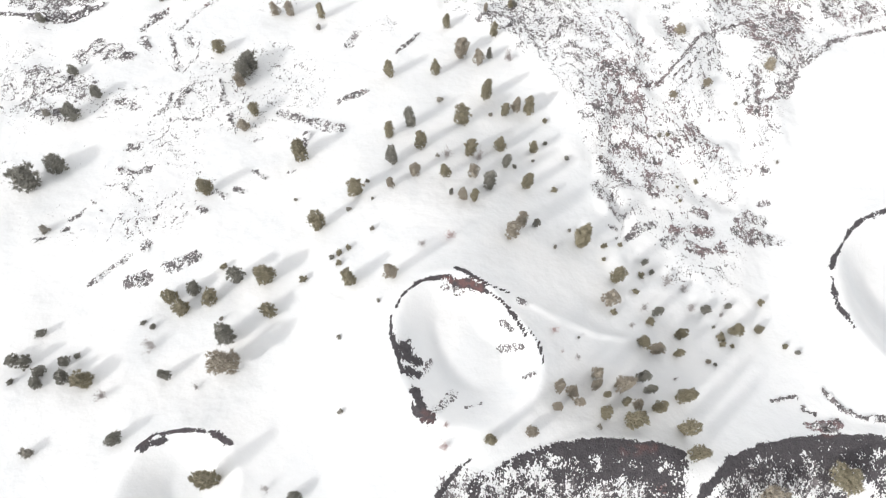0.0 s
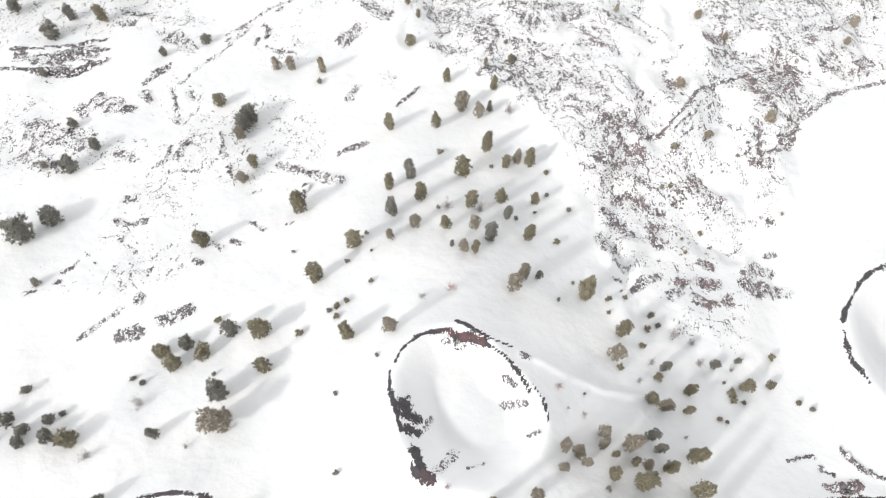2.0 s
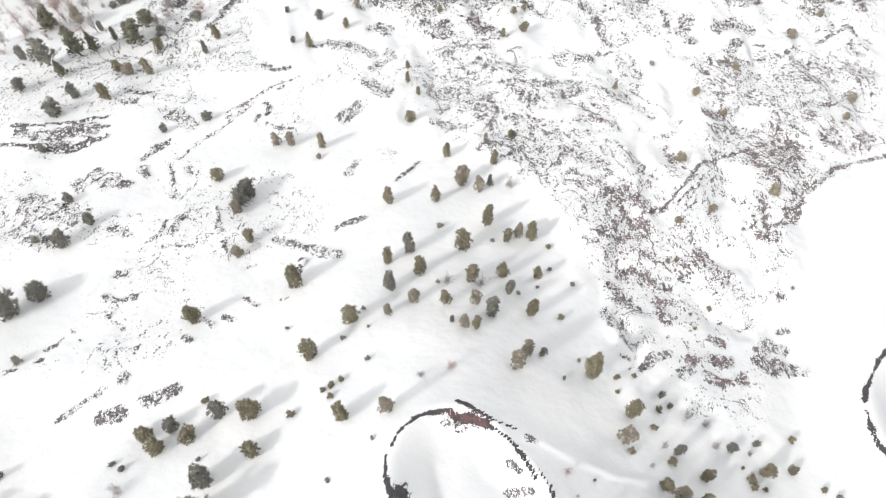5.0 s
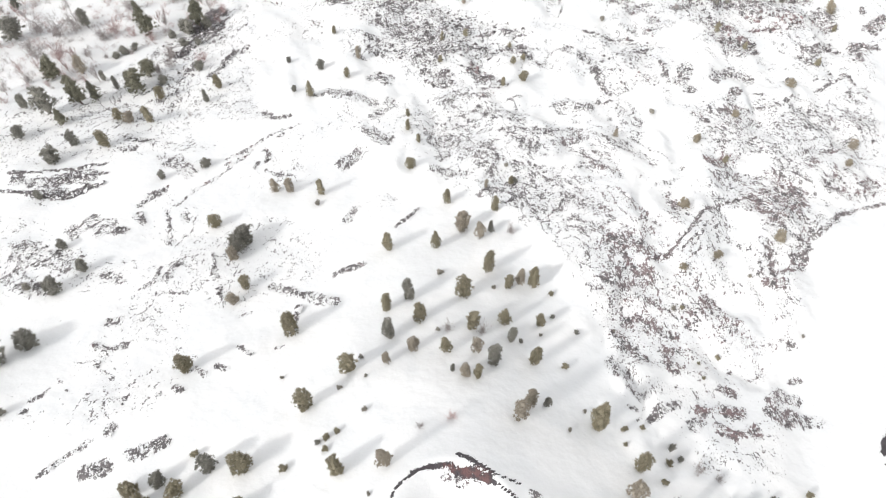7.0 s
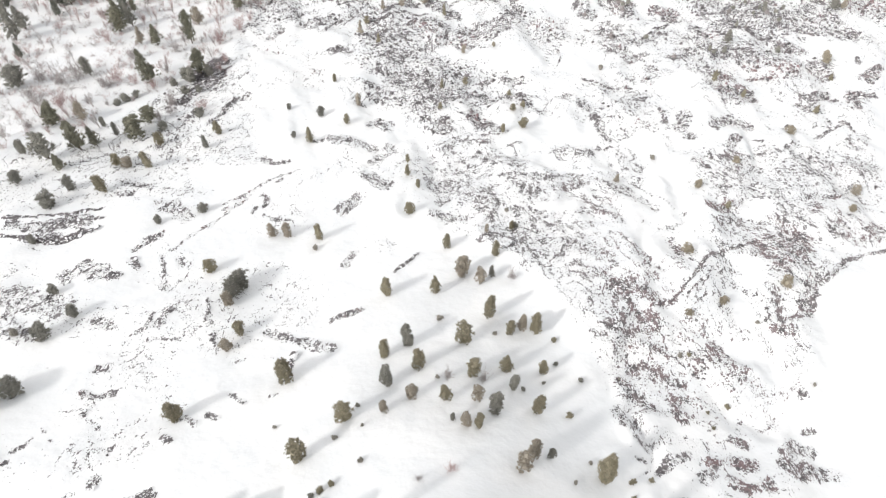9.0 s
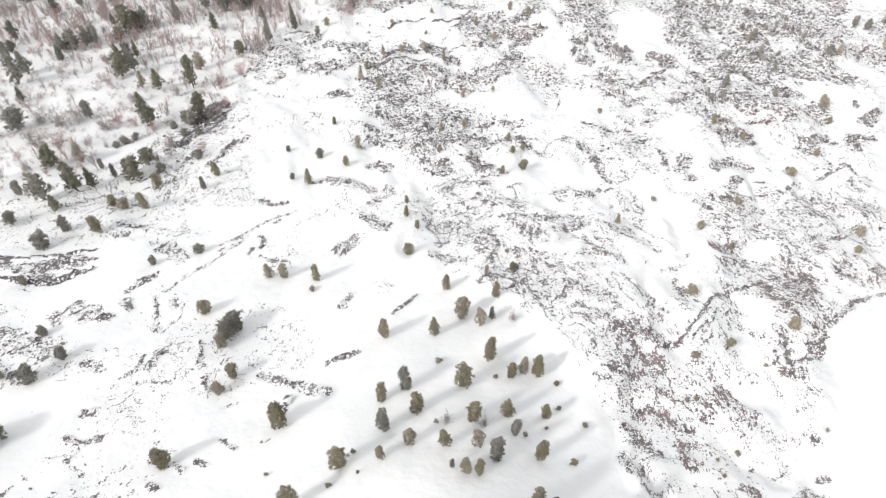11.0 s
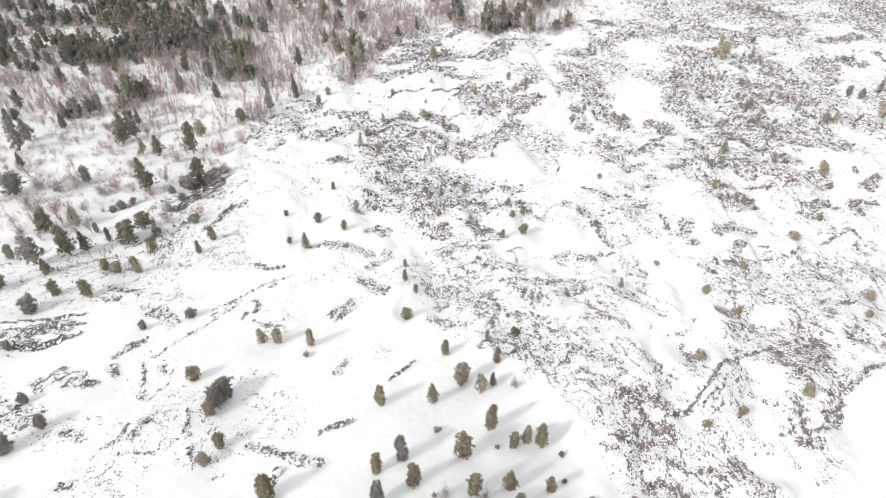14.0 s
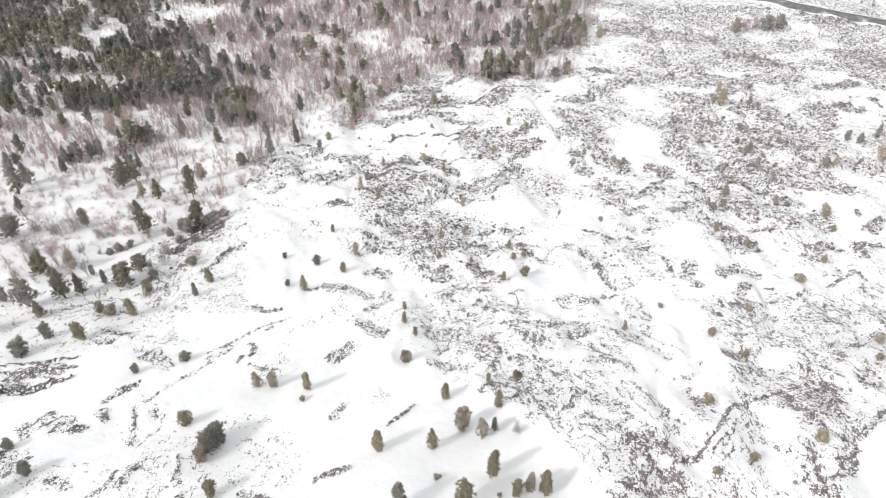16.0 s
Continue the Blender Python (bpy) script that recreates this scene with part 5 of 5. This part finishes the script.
FOREST_EDGE = [
    ('dark', -130.6, 178.7, 5.6, 15.5), ('dark', -131.3, 186.3, 4.5, 8.7), ('dark', -128.1, 203.9, 4.0, 7.4), ('dark', -124.7, 205.0, 4.4, 7.8),
    ('dark', -122.0, 208.4, 4.4, 7.8), ('dark', -119.4, 210.1, 3.4, 7.1), ('moss', -101.6, 186.1, 4.3, 8.5), ('dark', -99.3, 189.9, 3.1, 9.8),
    ('moss', -111.6, 219.1, 5.1, 11.6), ('moss', -109.4, 221.4, 4.1, 8.5), ('dark', -107.0, 223.9, 3.1, 8.6), ('dark', -96.5, 228.4, 3.5, 9.9),
    ('moss', -87.9, 178.1, 4.0, 7.6), ('brown', -93.2, 179.0, 2.9, 6.3), ('moss', -78.1, 180.3, 3.7, 12.3), ('brown', -79.2, 192.5, 3.0, 6.9),
    ('moss', -82.3, 155.3, 5.0, 12.2), ('dark', -101.1, 159.4, 2.8, 6.8), ('dark', -118.1, 152.6, 5.3, 7.3),
]
FOREST_EDGE_LOW = [
    ('moss', -70.0, 160.8, 4.2, 8.5), ('dark', -71.5, 156.4, 2.9, 5.0), ('moss', -100.3, 133.3, 4.3, 5.9), ('moss', -88.7, 122.1, 3.7, 9.7),
    ('brown', -93.7, 136.1, 3.0, 6.2), ('moss', -77.7, 128.8, 4.9, 6.8), ('moss', -76.1, 135.0, 3.6, 5.4), ('dark', -87.4, 133.4, 1.5, 3.6),
    ('dark', -82.2, 128.6, 1.4, 5.2), ('moss', -85.4, 123.9, 3.0, 6.8), ('dark', -94.5, 118.0, 4.2, 8.8), ('moss', -90.1, 114.1, 3.2, 5.2),
    ('dark', -101.3, 120.0, 2.4, 4.7), ('dark', -97.2, 108.1, 2.7, 3.7), ('dark', -61.1, 212.3, 3.5, 11.7), ('moss', -55.0, 226.9, 2.6, 8.8),
    ('moss', -77.8, 243.5, 5.3, 11.3), ('dark', -82.5, 247.2, 4.3, 7.4), ('moss', -68.6, 203.9, 3.4, 5.7),
]
FAR_LAVA = [
    ('dark', -34.0, 259.6, 3.8, 7.0), ('golden', -5.6, 239.6, 1.9, 2.2), ('golden', -19.7, 229.4, 1.8, 2.1), ('golden', -7.3, 222.4, 1.5, 1.7),
    ('brown', -7.6, 211.2, 2.1, 3.6), ('brown', -20.9, 203.4, 2.1, 4.4), ('brown', -15.0, 206.9, 2.1, 2.7), ('olive', -5.3, 268.5, 4.3, 5.5),
    ('olive', -0.1, 270.2, 2.2, 4.3), ('brown', 23.9, 243.4, 2.0, 4.0), ('olive', 30.3, 239.5, 2.0, 3.5), ('dark', 33.9, 228.1, 1.9, 3.0),
    ('golden', 16.6, 218.4, 2.3, 2.7), ('golden', 14.5, 179.9, 1.5, 1.8), ('brown', 5.2, 177.2, 1.5, 3.3), ('brown', -26.8, 185.8, 2.1, 5.3),
    ('olive', -20.6, 179.3, 1.6, 3.7), ('dark', -47.5, 276.7, 3.1, 4.8), ('olive', -43.1, 227.0, 2.3, 3.3),
]
FAR_EAST = [
    ('dark', 132.3, 211.5, 3.4, 4.3), ('brown', 135.7, 211.8, 2.8, 4.9), ('dark', 154.1, 239.2, 3.2, 4.4), ('dark', 157.1, 235.4, 4.0, 5.0),
    ('dark', 167.9, 242.9, 3.3, 6.1), ('brown', 157.1, 219.4, 4.7, 6.5), ('dark', 158.3, 376.6, 5.6, 8.5), ('dark', 186.0, 386.3, 6.5, 8.8),
    ('dark', 176.8, 382.4, 6.4, 9.4), ('golden', 116.5, 178.0, 2.3, 2.6), ('dark', 211.7, 416.4, 3.5, 5.2), ('brown', 119.2, 284.9, 3.4, 6.3),
    ('brown', 80.7, 363.4, 4.0, 6.7),
]
STUNTED_PINES = [
    ('olive', -9.1, 118.8, 1.3, 2.6), ('olive', -1.2, 155.1, 1.7, 3.5), ('olive', -1.6, 143.8, 1.5, 2.3), ('olive', 5.5, 158.4, 1.6, 2.6),
    ('olive', 17.5, 153.2, 1.6, 2.1), ('olive', 17.8, 143.1, 1.6, 2.3), ('olive', 20.8, 146.3, 2.0, 2.3), ('olive', -0.8, 201.7, 1.9, 4.7),
]
STUNTED_PINES_MIDDLE = [
    ('dark', -45.7, 221.5, 2.1, 3.5), ('olive', 114.9, 269.9, 5.2, 7.5), ('dark', 109.7, 223.4, 4.0, 5.0), ('olive', 101.2, 146.8, 1.9, 2.9),
    ('olive', 78.2, 163.4, 1.7, 3.9), ('olive', 84.5, 156.1, 2.1, 2.7), ('shrub', 51.1, 123.4, 1.2, 1.2), ('shrub', 45.4, 167.5, 1.1, 1.7),
]
STUNTED_PINES_EAST = [
    ('olive', 63.9, 104.4, 2.0, 2.2), ('olive', 113.3, 165.8, 1.9, 2.5), ('olive', -25.8, 195.2, 1.9, 2.9), ('dark', 103.5, 182.7, 2.0, 2.2),
    ('dark', 89.4, 188.3, 3.0, 5.2), ('olive', 10.7, 232.0, 2.1, 3.3),
]
LOW_BUSHES = [
    ('shrub', -26.4, 86.9, 1.2, 1.2), ('shrub', -13.3, 46.7, 0.7, 0.7), ('shrub', -11.6, 36.4, 0.8, 0.8), ('shrub', -25.5, 43.2, 0.6, 0.6),
    ('shrub', -16.0, 40.7, 0.8, 0.8), ('shrub', -12.1, 42.7, 0.5, 0.5), ('olive', -15.2, 32.8, 0.9, 0.9), ('olive', -16.6, 31.9, 1.0, 1.0),
    ('dark', -17.7, 31.1, 0.8, 0.8), ('olive', -16.5, 30.0, 0.9, 0.9), ('olive', -35.4, 29.9, 1.1, 1.1), ('olive', -21.9, 27.4, 1.1, 1.1),
    ('shrub', -33.9, 20.8, 0.7, 0.7), ('dark', -46.1, 20.1, 0.9, 0.6), ('dark', -44.4, 19.5, 0.9, 0.9), ('dark', -60.8, 18.2, 1.3, 1.3),
    ('dark', -62.5, 10.5, 0.9, 0.9), ('dark', -54.4, 14.7, 0.9, 0.9), ('shrub', -56.2, 0.7, 1.5, 1.4), ('shrub', -14.1, 6.6, 0.7, 0.7),
    ('shrub', -15.2, 17.4, 0.6, 0.4), ('shrub', -9.6, 23.0, 0.6, 0.3), ('shrub', -0.9, 67.2, 1.1, 1.1),
]
LOW_BUSHES_EAST = [
    ('dark', 14.8, 94.5, 1.3, 1.3), ('dark', 19.1, 57.6, 0.8, 0.8), ('dark', 12.9, 51.4, 0.8, 0.8), ('olive', 20.0, 47.0, 1.1, 1.1),
    ('olive', 19.4, 63.1, 0.9, 0.9), ('dark', 23.0, 54.5, 0.9, 0.9), ('shrub', 21.9, 38.5, 0.6, 0.6), ('shrub', 18.8, 34.7, 0.7, 0.7),
    ('olive', 27.6, 35.8, 0.8, 0.8), ('olive', 30.6, 36.2, 0.8, 0.8), ('olive', 27.4, 33.2, 0.7, 0.7), ('dark', 34.9, 33.3, 1.2, 1.2),
    ('olive', 34.0, 30.7, 1.1, 1.1), ('dark', 36.0, 31.6, 1.0, 1.0), ('olive', 32.3, 27.6, 1.0, 1.0), ('olive', 27.6, 23.4, 1.0, 1.0),
    ('olive', 34.0, 22.3, 1.3, 1.3), ('dark', 48.7, 25.8, 1.2, 1.2), ('olive', 55.1, 26.9, 1.1, 1.1), ('olive', 46.4, 20.2, 1.4, 0.8),
    ('olive', 46.4, 19.0, 1.0, 1.0), ('olive', 48.1, 18.7, 0.7, 0.7), ('dark', 45.5, 22.0, 0.6, 0.6),
]
LOW_BUSHES_FAR = [
    ('brown', 43.0, 15.8, 0.8, 0.7), ('dark', 44.1, 15.4, 0.6, 0.6), ('olive', 57.2, 18.9, 0.9, 0.9), ('dark', 59.1, 17.8, 0.9, 0.9),
    ('dark', 21.0, 18.5, 0.4, 0.4), ('shrub', 42.2, 61.6, 0.9, 0.9), ('olive', 48.5, 52.0, 0.9, 0.9), ('olive', 44.5, 50.3, 0.6, 0.6),
    ('olive', 44.2, 46.9, 0.6, 0.6), ('shrub', 65.4, 56.7, 0.6, 0.6), ('shrub', 59.1, 69.9, 0.7, 0.7), ('shrub', 29.9, 55.6, 0.5, 0.5),
    ('shrub', 22.7, 5.0, 0.7, 0.7), ('shrub', 8.9, 63.8, 0.8, 0.8), ('shrub', 16.5, 53.3, 0.6, 0.6), ('shrub', -1.1, 52.9, 0.7, 0.7),
    ('olive', 28.0, 36.0, 0.7, 0.7), ('olive', 43.8, 61.7, 0.8, 0.8),
]
FOREST_FOOT_BUSHES = [
    ('dark', -71.6, 150.1, 2.3, 2.3), ('dark', -64.4, 138.7, 2.5, 2.5), ('dark', -72.0, 132.3, 2.7, 2.2), ('dark', -72.7, 157.2, 3.9, 3.9),
    ('dark', -67.4, 159.9, 3.0, 3.0), ('dark', -86.5, 146.3, 2.6, 2.1), ('dark', -84.2, 148.0, 2.1, 1.9), ('dark', -75.8, 154.4, 2.1, 2.0),
    ('dark', -67.6, 150.6, 2.0, 1.9), ('dark', -88.1, 144.5, 1.8, 1.8),
]
FOREST_FOOT_SHRUBS = [
    ('pink', 165.9, 382.7, 7.6, 7.6), ('pink', 172.9, 385.8, 9.6, 9.6), ('grey', 179.0, 383.5, 10.3, 10.3), ('grey', 140.8, 357.7, 6.5, 6.5),
    ('grey', -74.0, 145.5, 4.8, 3.2), ('pink', -64.4, 143.3, 3.3, 3.3), ('grey', -72.0, 140.0, 4.2, 3.5), ('grey', -74.1, 136.4, 4.1, 4.1),
    ('pink', -65.1, 163.0, 3.6, 3.6), ('pink', -65.0, 168.4, 3.7, 3.7), ('grey', -90.6, 143.9, 2.3, 2.3), ('grey', -95.8, 144.3, 3.0, 3.0),
    ('grey', -103.3, 157.4, 7.9, 4.7), ('grey', -112.9, 155.0, 8.0, 4.8), ('pink', -102.0, 142.7, 7.5, 4.5), ('pink', -91.9, 156.3, 7.7, 4.6),
    ('grey', -111.4, 146.2, 6.2, 3.7), ('pink', -86.7, 154.9, 4.5, 3.9), ('grey', -81.3, 175.1, 4.9, 4.9), ('grey', -79.9, 161.9, 4.6, 4.6),
]
BARE_SHRUBS = [
    ('grey', -3.2, 33.0, 2.0, 2.0), ('pink', 1.2, 34.9, 2.6, 1.6), ('pink', 17.0, 19.3, 1.8, 1.8), ('pink', 18.0, 16.0, 0.8, 0.8),
    ('grey', 20.5, 15.2, 1.4, 1.4), ('grey', 42.0, 25.2, 2.5, 2.5), ('grey', 47.2, 24.2, 1.7, 1.7), ('grey', 30.6, 21.4, 1.5, 1.5),
    ('grey', 36.3, 12.7, 1.2, 1.2), ('grey', -35.4, 10.1, 1.4, 1.4), ('grey', -43.7, 16.1, 3.0, 1.8), ('grey', 0.5, 53.0, 3.3, 2.0),
    ('grey', 6.6, 53.0, 3.3, 2.0), ('grey', 38.4, 29.7, 3.0, 1.8), ('grey', 41.5, 28.9, 2.5, 1.5), ('grey', 12.9, 78.5, 3.3, 3.3),
    ('grey', 33.2, 24.5, 1.9, 1.9), ('pink', 0.6, 4.8, 1.3, 0.8), ('pink', 0.5, 2.0, 1.9, 1.9), ('grey', -22.8, -3.6, 1.6, 1.6),
    ('grey', -48.6, 8.7, 2.7, 1.6),
]
BARE_SHRUBS_FAR = [
    ('pink', -35.8, 238.2, 6.8, 7.1), ('pink', -29.2, 246.0, 5.2, 5.6), ('grey', -61.8, 118.7, 1.7, 1.9), ('grey', -73.3, 144.3, 5.5, 3.6),
    ('pink', -80.9, 152.6, 3.1, 3.5), ('pink', -64.9, 141.4, 3.1, 3.5), ('pink', -65.4, 189.3, 5.0, 5.5), ('pink', -69.3, 180.7, 5.7, 6.3),
    ('pink', -63.4, 195.6, 3.3, 3.6), ('grey', -92.2, 169.5, 5.7, 4.8), ('pink', -103.3, 179.2, 4.5, 4.9), ('grey', -94.5, 152.6, 6.7, 4.4),
    ('grey', -107.3, 154.2, 8.3, 5.5), ('grey', -107.9, 142.3, 6.6, 4.4), ('grey', -102.8, 161.6, 5.6, 4.7), ('grey', -105.3, 131.3, 5.1, 4.2),
]

GROUPS = [
    (CONE_WEST, "near", "pines on the western snowfield"), (CONE_NORTH, "near", "pines below the crater"), (CONE_NORTH_LOW, "near", "pines below the crater"),
    (WEST_ROW, "near", "pines west of the crater"), (EAST_GROVE, "near", "pines east of the crater"), (EAST_GROVE_SOUTH, "near", "pines east of the crater"),
    (LAVA_TREES, "near", "trees on the lava flow"), (LAVA_TREES_NORTH, "near", "trees on the lava flow"), (WEST_EDGE, "near", "pines on the western snowfield"),
    (FOREST_EDGE, "wood", "pines at the forest edge"), (FOREST_EDGE_LOW, "wood", "pines at the forest edge"), (FAR_LAVA, "far", "trees on the lava flow"), (FAR_EAST, "far", "trees by the road"),
    (STUNTED_PINES, "far", "trees on the lava flow"), (STUNTED_PINES_MIDDLE, "far", "trees on the lava flow"), (STUNTED_PINES_EAST, "far", "trees on the lava flow"),
]
for rows, reach, group in GROUPS:
    for kind, x, y, wide, high in rows:
        if kind == "shrub":
            bush(kind, x, y, wide, high, group)
        else:
            pine(kind, x, y, wide, high, reach, group)
for rows in (LOW_BUSHES, LOW_BUSHES_EAST, LOW_BUSHES_FAR, FOREST_FOOT_BUSHES):
    for kind, x, y, wide, high in rows:
        bush(kind, x, y, wide, high, "low bushes on the snow")
for rows in (BARE_SHRUBS, BARE_SHRUBS_FAR, FOREST_FOOT_SHRUBS):
    for kind, x, y, wide, high in rows:
        bare_shrub(kind, x, y, wide, high, "bare shrubs on the snow")

# ---- the forest below ----
FOREST = [(-330, 520), (-330, 411), (-200, 200), (-107, 119), (-105, 123), (-96, 129), (-81, 147), (-71, 161), (-64, 188), (-64, 216), (-52, 228), (-37, 240), (-27, 274), (-13, 291), (-2, 309), (15, 293), (55, 304), (72, 345), (95, 439), (110, 520)]
DARK_WOOD = [(-330, 520), (-330, 411), (-170, 236), (-141, 244), (-113, 259), (-82, 255), (-82, 296), (-124, 333), (-166, 418), (-150, 520)]
PINE_BLOCK = [(11, 293), (57, 304), (72, 345), (80, 417), (51, 425), (35, 390), (20, 343)]
BIRCH_BELT = [(-146, 233), (-71, 256), (-38, 291), (11, 335), (36, 411), (60, 500), (-120, 500), (-138, 359), (-146, 283)]


def stand(tries, share):
    """Places in the forest, as thick as share says."""
    x, y = rng.uniform(-330, 110, tries), rng.uniform(120, 520, tries)
    keep = inside(x + 16 * fbm(x / 13, y / 13, 3, 5), y + 16 * fbm(x / 13, y / 13, 3, 9), FOREST) & (rng.random(tries) < share(x, y))
    return x[keep], y[keep]


CLEARINGS = [(-175, 347, 12, 20), (-144, 390, 22, 20), (-81, 221, 14, 13), (-49, 247, 11, 21), (-131, 187, 14, 11), (-143, 278, 11, 8), (-39, 353, 10, 21), (-16, 345, 9, 16), (-64, 349, 7, 15), (-143, 245, 13, 6), (-119, 249, 5, 6), (-117, 305, 5, 9), (-100, 174, 11, 7), (-109, 154, 14, 13), (-87, 147, 9, 6), (-93, 220, 12, 7)]


def openness(x, y):
    share = 0.45 + 0.55 * smooth(0.26, 0.5, vnoise(x / 17, y / 17, 77))
    for cx, cy, rx, ry in CLEARINGS:
        share = share * smooth(0.6, 1.25, np.hypot((x - cx) / rx, (y - cy) / ry))
    return share


def pine_share(x, y):
    thick = np.where(inside(x, y, DARK_WOOD), 0.72, np.where(inside(x, y, PINE_BLOCK), 0.46, np.where(y < 190, 0.035, 0.10)))
    return thick * (0.06 + 0.94 * openness(x, y))


def birch_share(x, y):
    thick = np.where(inside(x, y, BIRCH_BELT), 1.0, np.where(inside(x, y, DARK_WOOD), 0.4, np.where(y < 205, 0.22, 0.8)))
    return thick * (0.08 + 0.92 * openness(x, y))


def scatter(x, y, datas, wide, high):
    """Copies of unit trees joined into one mesh."""
    z = surface(x, y)
    pieces = []
    cache = [(np.array([v.co for v in d.vertices]), np.array([tuple(p.vertices) for p in d.polygons])) for d in datas]
    for k in range(len(x)):
        v, f = cache[k % len(cache)]
        a = rng.uniform(0, 6.28)
        c, s = math.cos(a), math.sin(a)
        w, h = wide * rng.uniform(0.7, 1.3), high * rng.uniform(0.65, 1.3)
        moved = np.stack([(v[:, 0] * c - v[:, 1] * s) * w + x[k], (v[:, 0] * s + v[:, 1] * c) * w + y[k], v[:, 2] * h + z[k] - 0.1], 1)
        pieces.append((moved, f))
    return join(*pieces)


px, py = stand(9000, pine_share)
order = np.argsort(py)
px, py = px[order], py[order]
for x, y in zip(px[:110], py[:110]):
    wide = rng.uniform(2.6, 4.4)
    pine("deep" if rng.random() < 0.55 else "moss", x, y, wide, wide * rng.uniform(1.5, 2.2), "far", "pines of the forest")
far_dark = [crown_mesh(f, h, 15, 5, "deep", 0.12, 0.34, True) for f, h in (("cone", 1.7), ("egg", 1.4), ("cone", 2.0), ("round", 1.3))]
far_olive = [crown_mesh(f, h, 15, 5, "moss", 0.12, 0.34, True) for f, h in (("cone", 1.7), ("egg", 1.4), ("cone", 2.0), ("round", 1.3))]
rest = np.arange(len(px)) >= 110
green = vnoise(px / 30, py / 30, 55) + 0.25 * rng.random(len(px)) + 0.3 * inside(px, py, PINE_BLOCK) > 0.78
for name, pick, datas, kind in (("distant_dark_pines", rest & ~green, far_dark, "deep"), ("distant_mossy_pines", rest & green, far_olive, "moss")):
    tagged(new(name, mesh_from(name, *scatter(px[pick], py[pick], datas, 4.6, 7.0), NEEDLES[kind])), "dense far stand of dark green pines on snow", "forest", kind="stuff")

bx, by = stand(25000, birch_share)
order = np.argsort(by)
bx, by = bx[order], by[order]
for k, (x, y) in enumerate(zip(bx[:140], by[:140])):
    wide = rng.uniform(2.6, 4.0)
    kind = "pink" if rng.random() < 0.5 else "grey"
    thing("birch_tree", x, y, wide, wide * rng.uniform(0.95, 1.4), (("trunk", BIRCH_TRUNKS[k % 2]), ("branch_work", BIRCHES[kind][k % 3])), "leafless birch with a pale trunk and reddish twigs", "tree", "birches of the forest")
far_birch = {k: [brush_mesh(k, 54, True, 0.0125) for i in range(3)] for k in ("pink", "grey")}
late = np.arange(len(bx)) >= 140
rosy = rng.random(len(bx)) < 0.62
for name, pick, kind in (("distant_reddish_birches", late & rosy, "pink"), ("distant_grey_birches", late & ~rosy, "grey")):
    tagged(new(name, mesh_from(name, *scatter(bx[pick], by[pick], far_birch[kind], 4.7, 5.0), NEEDLES[kind])), "far stand of leafless birches with fine reddish twigs", "forest", kind="stuff")

stems = [stem_mesh(4, 0.013) for i in range(3)]
tagged(new("distant_birch_trunks", mesh_from("distant_birch_trunks", *scatter(bx[late], by[late], stems, 3.6, 4.9), BIRCH_BARK)), "pale bare birch trunks among reddish twigs", "forest", kind="stuff")

ux, uy = stand(23000, lambda x, y: 0.6 + 0.4 * np.where(y < 225, 0.8, openness(x, y)))
half = rng.random(len(ux)) < 0.6
edge = uy < 225
for name, pick, kind, tone in (("undergrowth", half, "grey", "grey"), ("reddish_undergrowth", ~half, "pink", "reddish")):
    thin = [brush_mesh(kind, 20, False, 0.017) for i in range(3)]
    fine = [brush_mesh(kind, 100, False, 0.006) for i in range(3)]
    grown = join(scatter(ux[pick & ~edge], uy[pick & ~edge], thin, 3.0, 1.9), scatter(ux[pick & edge], uy[pick & edge], fine, 3.6, 1.8))
    tagged(new(name, mesh_from(name, *grown, NEEDLES[kind])), "leafless " + tone + " undergrowth poking through the snow", "undergrowth", kind="stuff")

# ---- low scrub on the far flow ----
sx, sy = rng.uniform(10, 270, 9000), rng.uniform(165, 470, 9000)
keep = (rng.random(9000) < smooth(0.46, 0.62, cover_maps(sx, sy)[0]) * smooth(0.5, 0.66, vnoise(sx / 26, sy / 26, 47)) * 0.5) & ~inside(sx, sy, FOREST)
sx, sy = sx[keep][:300], sy[keep][:300]
part = np.arange(len(sx)) % 3
for name, pick, kind, tone in (("flow_scrub", part < 2, "dark", "dark evergreen"), ("bare_flow_scrub", part == 2, "grey", "leafless grey")):
    low = [crown_mesh("round", 0.9, 9, 5, kind, 0.0, 0.34, True) for i in range(3)]
    tagged(new(name, mesh_from(name, *scatter(sx[pick], sy[pick], low, 1.9, 1.8), NEEDLES[kind])), tone + " scrub among snowy lava blocks", "scrub", kind="stuff")
